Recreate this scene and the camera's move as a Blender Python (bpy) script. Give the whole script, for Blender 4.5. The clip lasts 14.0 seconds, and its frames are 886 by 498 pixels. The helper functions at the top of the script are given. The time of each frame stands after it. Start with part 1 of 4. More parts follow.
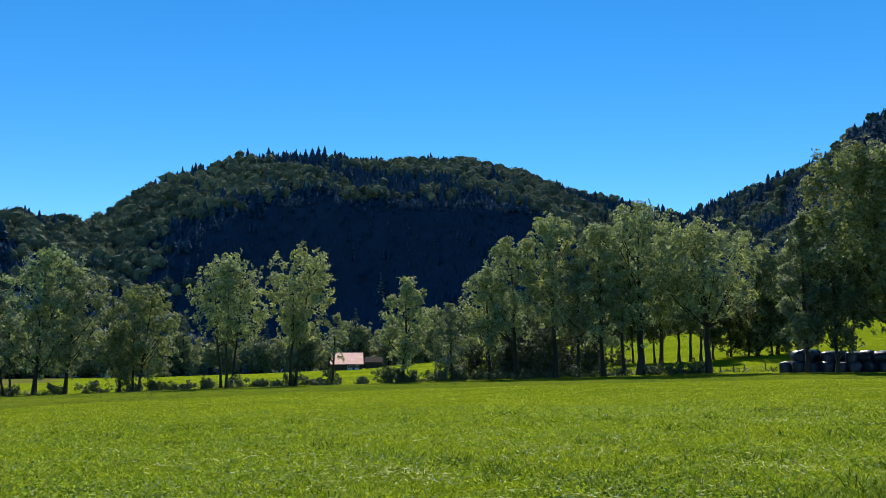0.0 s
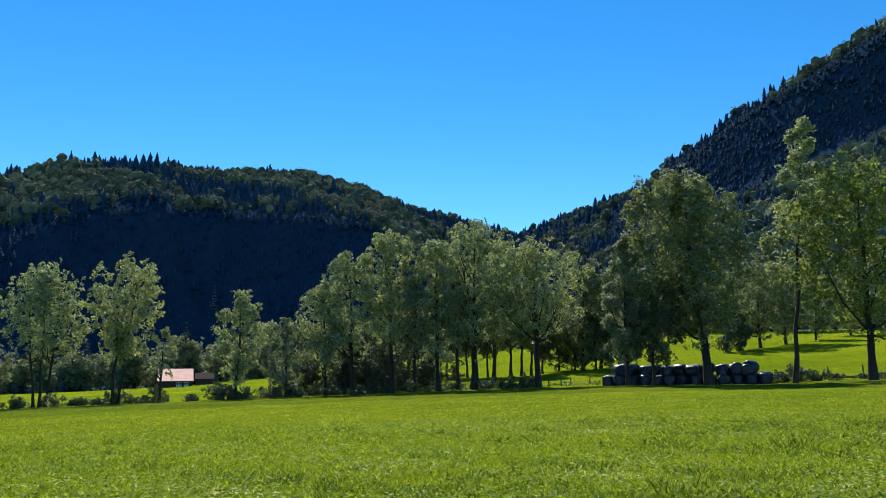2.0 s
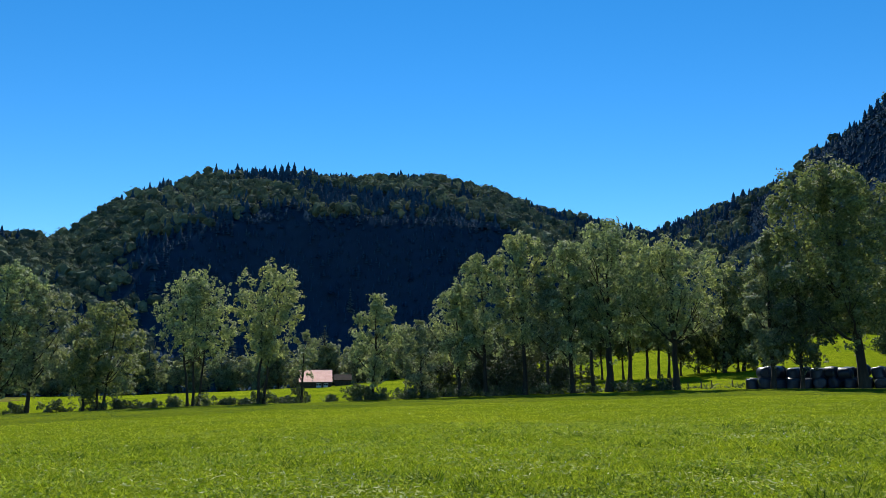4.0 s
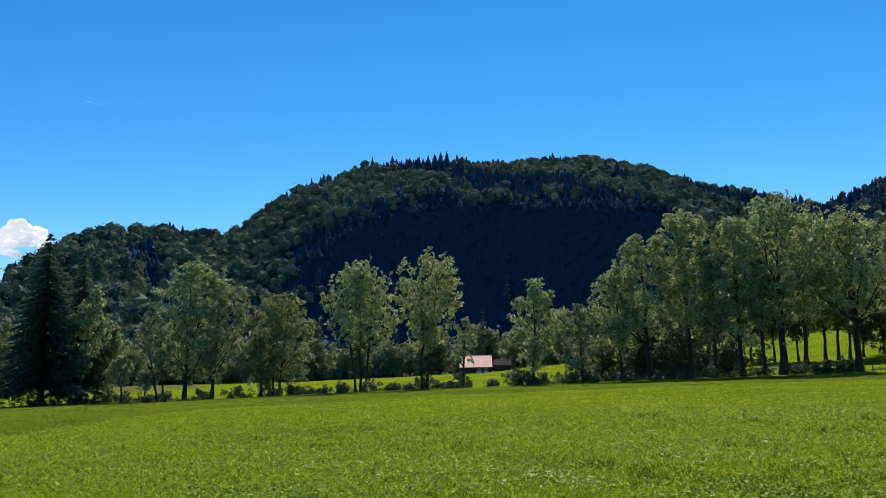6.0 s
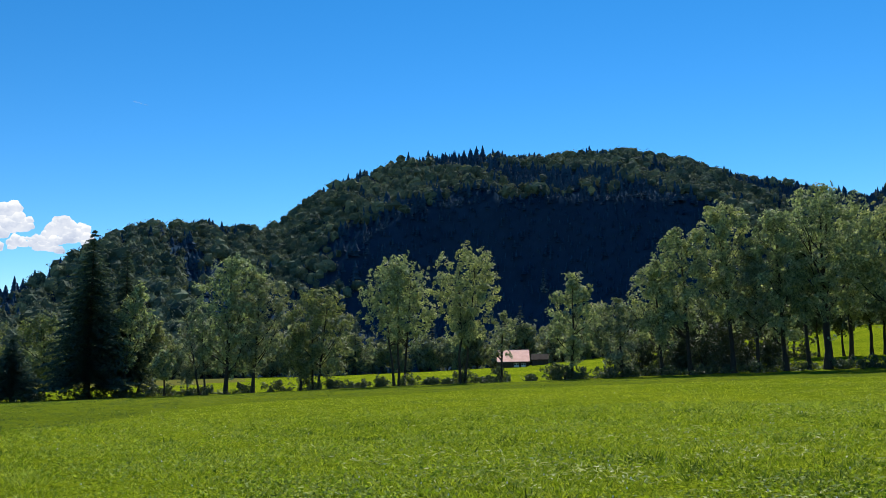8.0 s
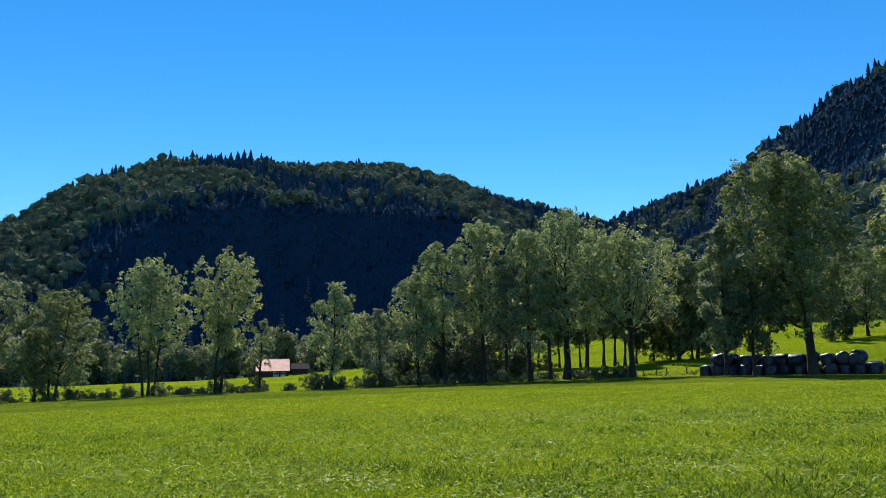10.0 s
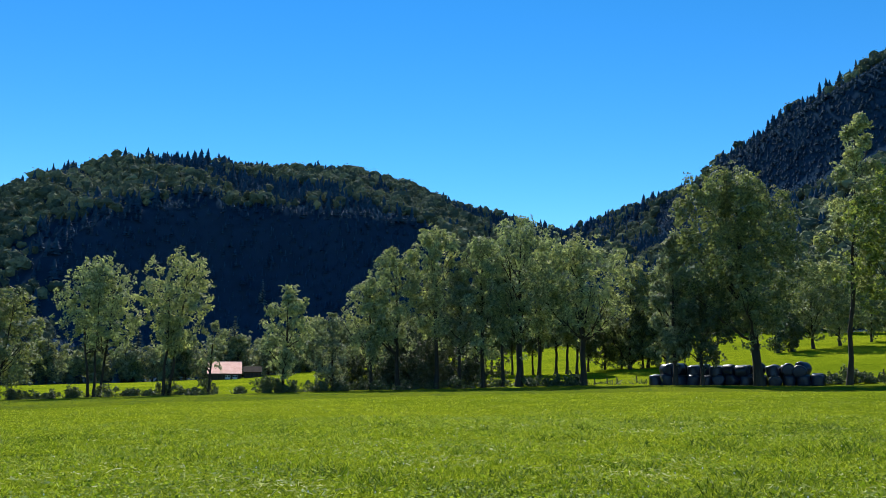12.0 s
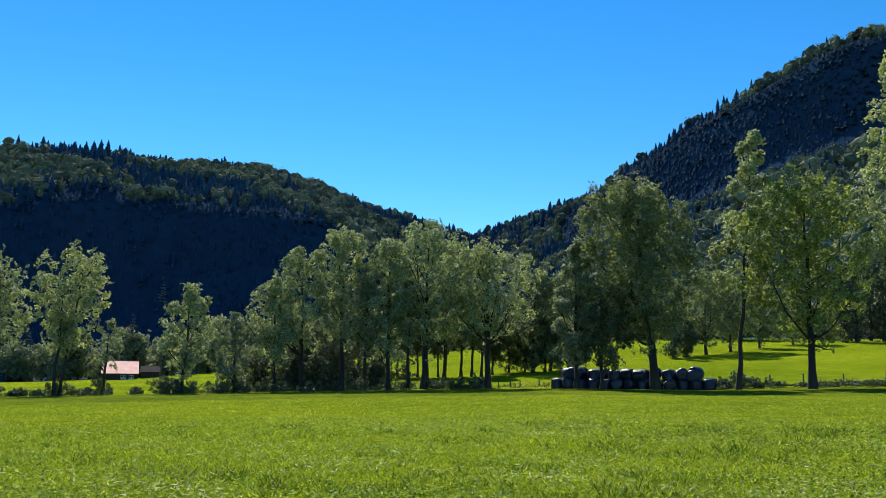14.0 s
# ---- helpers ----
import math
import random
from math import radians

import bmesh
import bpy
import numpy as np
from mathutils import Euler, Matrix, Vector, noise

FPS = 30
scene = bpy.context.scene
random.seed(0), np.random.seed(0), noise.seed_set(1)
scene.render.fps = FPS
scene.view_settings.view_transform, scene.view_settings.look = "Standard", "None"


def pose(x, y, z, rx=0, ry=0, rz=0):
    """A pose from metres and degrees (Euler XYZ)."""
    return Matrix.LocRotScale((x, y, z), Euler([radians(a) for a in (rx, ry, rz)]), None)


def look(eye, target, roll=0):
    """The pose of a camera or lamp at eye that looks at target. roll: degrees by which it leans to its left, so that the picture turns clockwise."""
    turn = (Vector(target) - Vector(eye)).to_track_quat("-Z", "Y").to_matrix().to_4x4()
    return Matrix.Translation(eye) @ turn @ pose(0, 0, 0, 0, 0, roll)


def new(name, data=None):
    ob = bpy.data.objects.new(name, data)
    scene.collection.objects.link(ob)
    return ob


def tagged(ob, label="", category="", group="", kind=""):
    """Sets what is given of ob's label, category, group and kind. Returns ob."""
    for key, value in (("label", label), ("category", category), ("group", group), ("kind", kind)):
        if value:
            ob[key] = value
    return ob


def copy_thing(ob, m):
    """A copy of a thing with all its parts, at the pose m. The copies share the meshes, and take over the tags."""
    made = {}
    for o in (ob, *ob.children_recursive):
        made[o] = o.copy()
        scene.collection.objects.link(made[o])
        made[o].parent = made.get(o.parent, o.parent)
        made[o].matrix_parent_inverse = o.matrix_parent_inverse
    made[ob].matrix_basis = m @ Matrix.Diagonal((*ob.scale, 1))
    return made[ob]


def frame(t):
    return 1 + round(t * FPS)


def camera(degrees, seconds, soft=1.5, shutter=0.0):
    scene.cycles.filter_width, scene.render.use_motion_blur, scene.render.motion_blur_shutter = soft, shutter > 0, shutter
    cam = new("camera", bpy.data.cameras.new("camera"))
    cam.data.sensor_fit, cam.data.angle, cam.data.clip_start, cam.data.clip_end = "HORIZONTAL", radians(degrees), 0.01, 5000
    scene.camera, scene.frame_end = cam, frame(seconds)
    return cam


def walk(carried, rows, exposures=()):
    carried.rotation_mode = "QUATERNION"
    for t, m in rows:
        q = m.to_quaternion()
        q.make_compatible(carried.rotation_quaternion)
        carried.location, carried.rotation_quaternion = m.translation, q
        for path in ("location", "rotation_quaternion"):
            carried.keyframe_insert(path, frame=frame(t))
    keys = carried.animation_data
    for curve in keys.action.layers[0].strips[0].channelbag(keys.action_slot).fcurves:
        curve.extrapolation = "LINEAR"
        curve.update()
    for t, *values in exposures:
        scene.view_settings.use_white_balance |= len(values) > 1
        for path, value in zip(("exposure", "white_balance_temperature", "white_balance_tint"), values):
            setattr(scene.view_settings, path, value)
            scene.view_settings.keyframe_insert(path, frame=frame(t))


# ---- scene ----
# ---- the camera: a slow hand-held pan from a standing eye height ----
EYE = 1.6
cam = camera(55.87, 14.0, soft=0.8)
PAN = [  # seconds, sideways shift, yaw, pitch, roll
    (0.0, 0.00, -0.96, 6.75, 0.08), (0.5, 0.02, -4.03, 7.14, 0.19), (1.0, 0.03, -7.55, 7.33, 0.45),
    (1.5, 0.04, -10.31, 7.57, 0.37), (2.0, 0.03, -12.01, 7.75, 0.27), (2.5, 0.01, -11.98, 7.85, 0.40),
    (3.0, 0.00, -9.74, 7.92, 0.40), (3.5, -0.02, -6.59, 7.95, 0.29), (4.0, -0.04, -3.03, 7.91, 0.20),
    (4.2, -0.05, -1.82, 7.89, 0.21)]
PAN += [
    (6.3, -0.18, 9.06, 6.85, 1.02), (6.5, -0.20, 9.86, 6.76, 0.99), (7.0, -0.24, 11.06, 6.62, 0.86), (7.5, -0.28, 11.48, 6.61, 0.88),
    (8.0, -0.31, 10.22, 6.67, 0.97), (8.5, -0.32, 4.15, 6.72, 1.41), (9.0, -0.32, -0.16, 6.81, 1.27),
    (9.2, -0.31, -1.74, 6.84, 1.13)]
PAN += [
    (11.3, 0.04, -8.09, 7.55, -0.42), (11.5, 0.05, -8.30, 7.55, -0.48), (12.0, 0.05, -8.94, 7.50, -0.55), (12.5, 0.05, -9.70, 7.52, -0.66),
    (13.0, 0.05, -10.82, 7.53, -0.84), (13.5, 0.05, -13.18, 7.63, -1.06), (14.0, 0.05, -15.35, 7.74, -1.12)]
walk(cam, [(t, pose(s, 0, EYE, 90 + p, r, y)) for t, s, y, p, r in PAN],
     exposures=[(0.0, 0.74), (1.5, 0.88), (3.0, 0.86), (4.0, 0.68), (7.5, 0.61), (9.0, 0.74), (12.0, 0.86), (14.0, 0.95)])

# ---- sky and sun ----
SUN_AZ, SUN_EL = 2.0, 42.0
world = bpy.data.worlds.new("clear_sky")
scene.world = world
world.use_nodes = True
wn, wl = world.node_tree.nodes, world.node_tree.links
sky = wn.new("ShaderNodeTexSky")
sky.sky_type = "NISHITA"
sky.sun_disc = False
sky.sun_elevation, sky.sun_rotation = radians(SUN_EL), radians(SUN_AZ)
sky.altitude, sky.air_density, sky.dust_density, sky.ozone_density = 1400, 0.9, 0.0, 5.0
tone = wn.new("ShaderNodeHueSaturation")
tone.inputs["Hue"].default_value, tone.inputs["Saturation"].default_value = 0.496, 1.27
wl.new(sky.outputs[0], tone.inputs["Color"])
wl.new(tone.outputs[0], wn["Background"].inputs["Color"])
wn["Background"].inputs["Strength"].default_value = 0.095

sun = new("sun", bpy.data.lights.new("sun", "SUN"))
sun.data.energy, sun.data.angle, sun.data.color = 4.2, radians(0.53), (1.0, 0.96, 0.89)
sun.matrix_world = look((100 * math.sin(radians(SUN_AZ)) * math.cos(radians(SUN_EL)),
                         100 * math.cos(radians(SUN_AZ)) * math.cos(radians(SUN_EL)),
                         100 * math.sin(radians(SUN_EL))), (0, 0, 0))
# ---- materials ----
def material(name):
    m = bpy.data.materials.new(name)
    m.use_nodes = True
    m.node_tree.nodes.clear()
    return m, m.node_tree.nodes, m.node_tree.links


def finish(m, shader):
    out = m.node_tree.nodes.new("ShaderNodeOutputMaterial")
    m.node_tree.links.new(shader, out.inputs["Surface"])
    return m


def ramp(n, l, fac, stops):
    r = n.new("ShaderNodeValToRGB")
    e = r.color_ramp.elements
    while len(e) < len(stops):
        e.new(0.5)
    for k, (p, c) in enumerate(stops):
        e[k].position, e[k].color = p, (*c, 1)
    l.new(fac, r.inputs["Fac"])
    return r.outputs["Color"]


def grain(n, l, scale, detail=4.0, rough=0.6, coord="Object", stretch=None):
    tc = n.new("ShaderNodeTexCoord")
    nz = n.new("ShaderNodeTexNoise")
    nz.inputs["Scale"].default_value, nz.inputs["Detail"].default_value, nz.inputs["Roughness"].default_value = scale, detail, rough
    src = tc.outputs[coord]
    if stretch:
        mp = n.new("ShaderNodeMapping")
        mp.inputs["Scale"].default_value = stretch
        l.new(src, mp.inputs["Vector"])
        src = mp.outputs[0]
    l.new(src, nz.inputs["Vector"])
    return nz.outputs["Fac"]


def mixed(n, l, fac, a, b, mode="MIX"):
    x = n.new("ShaderNodeMix")
    x.data_type, x.blend_type = "RGBA", mode
    for sock, val in ((x.inputs[0], fac), (x.inputs[6], a), (x.inputs[7], b)):
        if isinstance(val, (int, float)):
            sock.default_value = val
        elif isinstance(val, tuple):
            sock.default_value = (*val, 1)
        else:
            l.new(val, sock)
    return x.outputs[2]


def leaf_material(name, dark, mid, light, through_light=0.45, patch=0.35, rough=0.5, seed_scale=0.25, bloom=0.0, gloss=0.5):
    """Leaves: one tint for each leaf, broad patches over the crown, light shining through."""
    m, n, l = material(name)
    geo = n.new("ShaderNodeNewGeometry")
    col = ramp(n, l, geo.outputs["Random Per Island"], [(0.0, dark), (0.55, mid), (1.0, light)])
    info = n.new("ShaderNodeObjectInfo")
    big = ramp(n, l, grain(n, l, seed_scale, 3), [(0.3, (0.7, 0.78, 0.75)), (0.7, (1.18, 1.12, 0.95))])
    col = mixed(n, l, patch, col, mixed(n, l, 1.0, col, big, "MULTIPLY"))
    own = ramp(n, l, info.outputs["Random"], [(0.0, (0.85, 0.92, 0.9)), (1.0, (1.12, 1.06, 0.9))])
    col = mixed(n, l, 0.8, col, mixed(n, l, 1.0, col, own, "MULTIPLY"))
    b = n.new("ShaderNodeBsdfPrincipled")
    b.inputs["Roughness"].default_value = rough
    b.inputs["Specular IOR Level"].default_value = gloss
    b.inputs["Sheen Weight"].default_value, b.inputs["Sheen Roughness"].default_value = bloom, 0.5
    l.new(col, b.inputs["Base Color"])
    t = n.new("ShaderNodeBsdfTranslucent")
    l.new(mixed(n, l, 1.0, col, (1.22, 1.22, 0.74), "MULTIPLY"), t.inputs["Color"])
    s = n.new("ShaderNodeMixShader")
    s.inputs[0].default_value = through_light
    l.new(b.outputs[0], s.inputs[1])
    l.new(t.outputs[0], s.inputs[2])
    return finish(m, s.outputs[0])


def rough_material(name, stops, scale, rough=0.85, bump=0.3, bump_scale=None, stretch=None, detail=6.0, metal=0.0, spec=0.3):
    """A matt surface whose colour runs through stops by a noise, with relief."""
    m, n, l = material(name)
    f = grain(n, l, scale, detail, 0.62, stretch=stretch)
    g = grain(n, l, scale * 6.3, 3, 0.6, stretch=stretch)
    col = ramp(n, l, f, stops)
    col = mixed(n, l, 0.5, col, mixed(n, l, 1.0, col, ramp(n, l, g, [(0.3, (0.7, 0.7, 0.7)), (0.7, (1.25, 1.25, 1.25))]), "MULTIPLY"))
    b = n.new("ShaderNodeBsdfPrincipled")
    b.inputs["Roughness"].default_value, b.inputs["Metallic"].default_value = rough, metal
    b.inputs["Specular IOR Level"].default_value = spec
    l.new(col, b.inputs["Base Color"])
    bp = n.new("ShaderNodeBump")
    bp.inputs["Strength"].default_value, bp.inputs["Distance"].default_value = bump, 0.03
    l.new(grain(n, l, bump_scale or scale * 4, 5, 0.6, stretch=stretch), bp.inputs["Height"])
    l.new(bp.outputs[0], b.inputs["Normal"])
    return finish(m, b.outputs[0])


# Next three leaf colours hold extra blue for haze and sky sheen.
ASH_LEAF = leaf_material("ash_leaf", (0.13, 0.165, 0.105), (0.26, 0.31, 0.175), (0.46, 0.50, 0.30), 0.36, rough=0.7, bloom=0.2, gloss=0.25)
DULL_LEAF = leaf_material("dull_leaf", (0.12, 0.145, 0.10), (0.21, 0.24, 0.155), (0.34, 0.37, 0.235), 0.32, rough=0.7, bloom=0.2, gloss=0.25)
DARK_LEAF = leaf_material("dark_leaf", (0.085, 0.115, 0.064), (0.165, 0.20, 0.10), (0.29, 0.33, 0.165), 0.33, rough=0.7, bloom=0.2, gloss=0.25)
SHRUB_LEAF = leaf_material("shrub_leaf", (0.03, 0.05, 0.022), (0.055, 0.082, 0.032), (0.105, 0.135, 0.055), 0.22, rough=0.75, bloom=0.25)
# Near-black leaves: deep shade under and between crowns is put into the colour.
SHADE_LEAF = leaf_material("shade_dark_leaf", (0.022, 0.036, 0.02), (0.038, 0.055, 0.026), (0.07, 0.09, 0.04), 0.2, rough=0.75, bloom=0.2)
NEEDLE = leaf_material("spruce_needle", (0.05, 0.078, 0.07), (0.085, 0.116, 0.10), (0.13, 0.17, 0.13), 0.16, rough=0.9, gloss=0.15)
# Far leaves: greens greyed and blued, with distance haze put into the colour.
HAZY_LEAF = leaf_material("hazy_leaf", (0.072, 0.096, 0.088), (0.13, 0.156, 0.125), (0.25, 0.272, 0.19), 0.2, patch=1.0, rough=1.0, seed_scale=0.05, gloss=0.1)
# The blue of distant haze is put into the needles' base colour.
HAZY_NEEDLE = leaf_material("hazy_needle", (0.024, 0.064, 0.128), (0.030, 0.073, 0.142), (0.040, 0.085, 0.152), 0.05, patch=1.0, rough=1.0, seed_scale=0.05, gloss=0.1)
GRASS_BLADE = leaf_material("grass_blade", (0.085, 0.125, 0.008), (0.215, 0.285, 0.014), (0.46, 0.52, 0.07), 0.45, patch=0.8, rough=0.65, seed_scale=0.35, gloss=0.25)
MOWN_BLADE = leaf_material("mown_blade", (0.075, 0.115, 0.022), (0.12, 0.17, 0.03), (0.18, 0.23, 0.05), 0.38, patch=0.7, rough=0.8, seed_scale=0.18, gloss=0.2)
WEED_LEAF = leaf_material("weed_leaf", (0.07, 0.12, 0.008), (0.19, 0.275, 0.016), (0.40, 0.47, 0.07), 0.42, rough=0.7, seed_scale=0.4, gloss=0.15)
COARSE_BLADE = leaf_material("coarse_blade", (0.03, 0.065, 0.008), (0.075, 0.125, 0.012), (0.17, 0.23, 0.03), 0.4, rough=0.8, seed_scale=0.4, gloss=0.1)
LIME_LEAF = leaf_material("lime_leaf", (0.10, 0.135, 0.045), (0.19, 0.24, 0.07), (0.36, 0.41, 0.12), 0.38, rough=0.7, bloom=0.2, gloss=0.25)
BARK = rough_material("bark", [(0.3, (0.018, 0.015, 0.012)), (0.6, (0.045, 0.037, 0.028)), (0.8, (0.09, 0.078, 0.06))], 1.5, 0.9, 0.8, 6, (1, 1, 0.25))
FILM = rough_material("silage_film", [(0.3, (0.006, 0.011, 0.024)), (0.7, (0.013, 0.021, 0.042))], 1.2, 0.36, 0.9, 4.0, spec=0.4)
TIMBER = rough_material("weathered_timber", [(0.3, (0.03, 0.022, 0.016)), (0.7, (0.085, 0.062, 0.045))], 0.8, 0.85, 0.5, 5, (6, 6, 0.6))
POST_WOOD = rough_material("post_wood", [(0.3, (0.05, 0.042, 0.034)), (0.7, (0.14, 0.12, 0.1))], 3, 0.9, 0.6, 14, (4, 4, 0.5))
ROOF_RED = rough_material("roof_sheet", [(0.3, (0.64, 0.31, 0.235)), (0.55, (0.72, 0.38, 0.295)), (0.8, (0.77, 0.45, 0.36))], 0.5, 0.8, 0.2, 3, spec=0.2)
ROOF_DARK = rough_material("old_roof", [(0.3, (0.018, 0.014, 0.012)), (0.7, (0.045, 0.034, 0.028))], 0.7, 0.9, 0.4, 4, spec=0.05)
PLASTER = rough_material("white_plaster", [(0.3, (0.55, 0.53, 0.5)), (0.7, (0.75, 0.74, 0.71))], 1.0, 0.8, 0.2)
WIRE = rough_material("fence_wire", [(0.3, (0.2, 0.2, 0.2)), (0.7, (0.35, 0.35, 0.35))], 5, 0.4, 0.1, metal=1.0)
PETAL = rough_material("pale_petal", [(0.3, (0.6, 0.6, 0.52)), (0.7, (0.8, 0.8, 0.72))], 30, 0.6, 0.1)


def glass_material():
    m, n, l = material("window_glass")
    b = n.new("ShaderNodeBsdfPrincipled")
    b.inputs["Base Color"].default_value = (0.03, 0.04, 0.05, 1)
    b.inputs["Roughness"].default_value = 0.05
    return finish(m, b.outputs[0])


def cloud_material():
    m, n, l = material("cloud")
    col = ramp(n, l, grain(n, l, 0.011, 6, 0.6), [(0.32, (0.62, 0.68, 0.80)), (0.48, (0.86, 0.89, 0.94)), (0.6, (1.0, 1.0, 1.0))])
    # Faces turned down are tinted greyer: underside shade painted into the glow.
    up = n.new("ShaderNodeSeparateXYZ")
    l.new(n.new("ShaderNodeNewGeometry").outputs["Normal"], up.inputs[0])
    col = mixed(n, l, 0.7, col, mixed(n, l, 1.0, col, ramp(n, l, up.outputs["Z"], [(0.0, (0.70, 0.75, 0.86)), (0.45, (1.0, 1.0, 1.0))]), "MULTIPLY"))
    # Clouds and vapour trail glow by themselves instead of taking sunlight.
    e = n.new("ShaderNodeEmission")
    e.inputs["Strength"].default_value = 0.68
    l.new(col, e.inputs["Color"])
    return finish(m, e.outputs[0])


GLASS, GLOWING_CLOUD = glass_material(), cloud_material()


def meadow_material(name, lush):
    m, n, l = material(name)
    big = ramp(n, l, grain(n, l, 0.045, 4, 0.6), [(0.3, (0.12, 0.17, 0.009)), (0.5, (0.17, 0.22, 0.011)), (0.72, (0.225, 0.265, 0.016))])
    mid = ramp(n, l, grain(n, l, 0.9, 5, 0.7), [(0.25, (0.62, 0.68, 0.7)), (0.5, (0.95, 0.96, 0.9)), (0.75, (1.3, 1.22, 1.2))])
    fine = ramp(n, l, grain(n, l, 14, 4, 0.75), [(0.38, (0.16, 0.22, 0.12)), (0.5, (0.9, 0.92, 0.85)), (0.62, (1.75, 1.6, 1.5))])
    col = mixed(n, l, 1.0, mixed(n, l, 1.0, big, mid, "MULTIPLY"), fine, "MULTIPLY")
    col = mixed(n, l, lush, (0.05, 0.065, 0.012), col)
    b = n.new("ShaderNodeBsdfPrincipled")
    b.inputs["Roughness"].default_value = 1.0
    b.inputs["Specular IOR Level"].default_value = 0.0
    l.new(col, b.inputs["Base Color"])
    bp = n.new("ShaderNodeBump")
    bp.inputs["Strength"].default_value, bp.inputs["Distance"].default_value = 0.7, 0.08
    l.new(grain(n, l, 9, 6, 0.75), bp.inputs["Height"])
    l.new(bp.outputs[0], b.inputs["Normal"])
    return finish(m, b.outputs[0])


MEADOW, THATCH, MOWN_SWARD = meadow_material("meadow", 1.0), meadow_material("meadow_sward", 0.85), meadow_material("mown_sward", 0.6)
# Ground takes the woods' painted haze blue, so gaps between trees blend in.
HAZY_FLOOR = rough_material("hazy_floor", [(0.3, (0.016, 0.036, 0.062)), (0.6, (0.022, 0.046, 0.076)), (0.85, (0.030, 0.056, 0.084))], 0.03, 1.0, 0.6, 0.4, spec=0.0)
DRY_GRASS = rough_material("dry_grass", [(0.3, (0.085, 0.105, 0.02)), (0.55, (0.125, 0.12, 0.03)), (0.8, (0.165, 0.14, 0.045))], 0.12, 0.95, 0.6, 3.0, spec=0.0)
STRAW = leaf_material("dry_clipping", (0.20, 0.24, 0.06), (0.38, 0.42, 0.15), (0.60, 0.61, 0.33), 0.3, rough=0.7, gloss=0.2)
PALE_NEEDLE = leaf_material("dead_needle", (0.30, 0.29, 0.26), (0.42, 0.41, 0.37), (0.55, 0.53, 0.48), 0.15, rough=0.8)
# ---- the lie of the land: height by bearing (degrees right of north) and distance ----
B_NEAR = [-180, -60, -40, -26, -11, 1, 9, 16, 23, 33, 40, 46, 70, 180]
D_NEAR = [100, 100, 100, 97, 92, 88, 86, 84, 80, 78, 77, 76, 80, 100]
E_NEAR = [-1.6, -2.6, -2.90, -2.88, -2.56, -2.27, -2.03, -1.80, -1.56, -1.38, -1.08, -0.8, 0.0, -1.6]
B_FAR = [-180, -60, -31, -18, -11, -5, 0, 4, 10, 17, 27, 38, 46, 70, 180]
D_FAR = [400, 260, 250, 275, 288, 288, 268, 240, 220, 200, 182, 172, 168, 170, 400]
E_FAR = [-0.3, -1.7, -1.80, -1.84, -1.66, -1.40, -0.95, -0.45, 0.2, 0.87, 1.75, 1.85, 1.9, 2.5, -0.3]
B_SKY = [-180, -70, -50, -39.5, -36.4, -32.7, -29, -26, -24.5, -22.4, -20.7, -19, -17, -14.7, -12.3, -8.7, -3, 0, 3, 6.4, 9.5, 12.2, 14.8, 17.1,
         19.1, 22.2, 24.9, 26, 27.6, 29.8, 31.9, 35, 38, 40, 42, 44.2, 60, 90, 180]
E_SKY = [6, 4, 3.2, 3.4, 5.0, 7.2, 8.8, 8.9, 8.3, 8.4, 9.2, 10.7, 11.8, 12.6, 13.2, 13.5, 13.1, 13.25, 13.1, 12.2, 11.1, 10.3, 9.6, 8.95,
         9.8, 10.8, 11.6, 12.0, 13.4, 14.6, 16.0, 17.5, 18.9, 20.0, 20.6, 20.8, 19, 12, 6]
B_RIDGE = [-180, -60, -40, -33, -27, -20, -10, 0, 10, 17, 22, 28, 36, 46, 70, 180]
D_RIDGE = [1200, 420, 400, 450, 540, 640, 700, 720, 780, 900, 850, 660, 610, 580, 600, 1200]
CLIFF_B = [-180, -21, -15, -9, 8, 13, 180]
CLIFF = [0.0, 0.0, 0.6, 1.0, 1.0, 0.0, 0.0]
WALL_B = [-180, 20, 25.5, 180]
WALL = [0.0, 0.0, 1.0, 1.0]


def lumps(x, y, size, seed=0.0):
    """Smooth waves for uneven land, about -1 to 1."""
    a = np.sin(x / size + 1.7 * seed) * np.cos(y / size * 1.13 + seed)
    b = np.sin(x / size * 2.3 + y / size * 1.9 + 2.1 * seed) * 0.5
    c = np.cos(x / size * 4.1 - y / size * 3.7 + seed) * 0.25
    return (a + b + c) / 1.75


def ground_z(x, y):
    """Height of the meadows."""
    x, y = np.asarray(x, float), np.asarray(y, float)
    b, r = np.degrees(np.arctan2(x, y)), np.hypot(x, y)
    d0, d1 = np.interp(b, B_NEAR, D_NEAR), np.interp(b, B_FAR, D_FAR)
    z0 = EYE + d0 * np.tan(np.radians(np.interp(b, B_NEAR, E_NEAR)))
    z1 = EYE + d1 * np.tan(np.radians(np.interp(b, B_FAR, E_FAR)))
    q = np.clip(r / d0, 0, 1)
    z = z0 * q * (0.62 + 0.38 * q)
    s = np.clip((r - d0) / (d1 - d0), 0, None)
    z = z + (z1 - z0) * np.minimum(s, 1.6)
    near = np.clip((r - 6) / 20, 0, 1)
    return z + 0.05 * near * lumps(x, y, 4.0, 0.4) * np.clip(1 - s * 6, 0, 1)


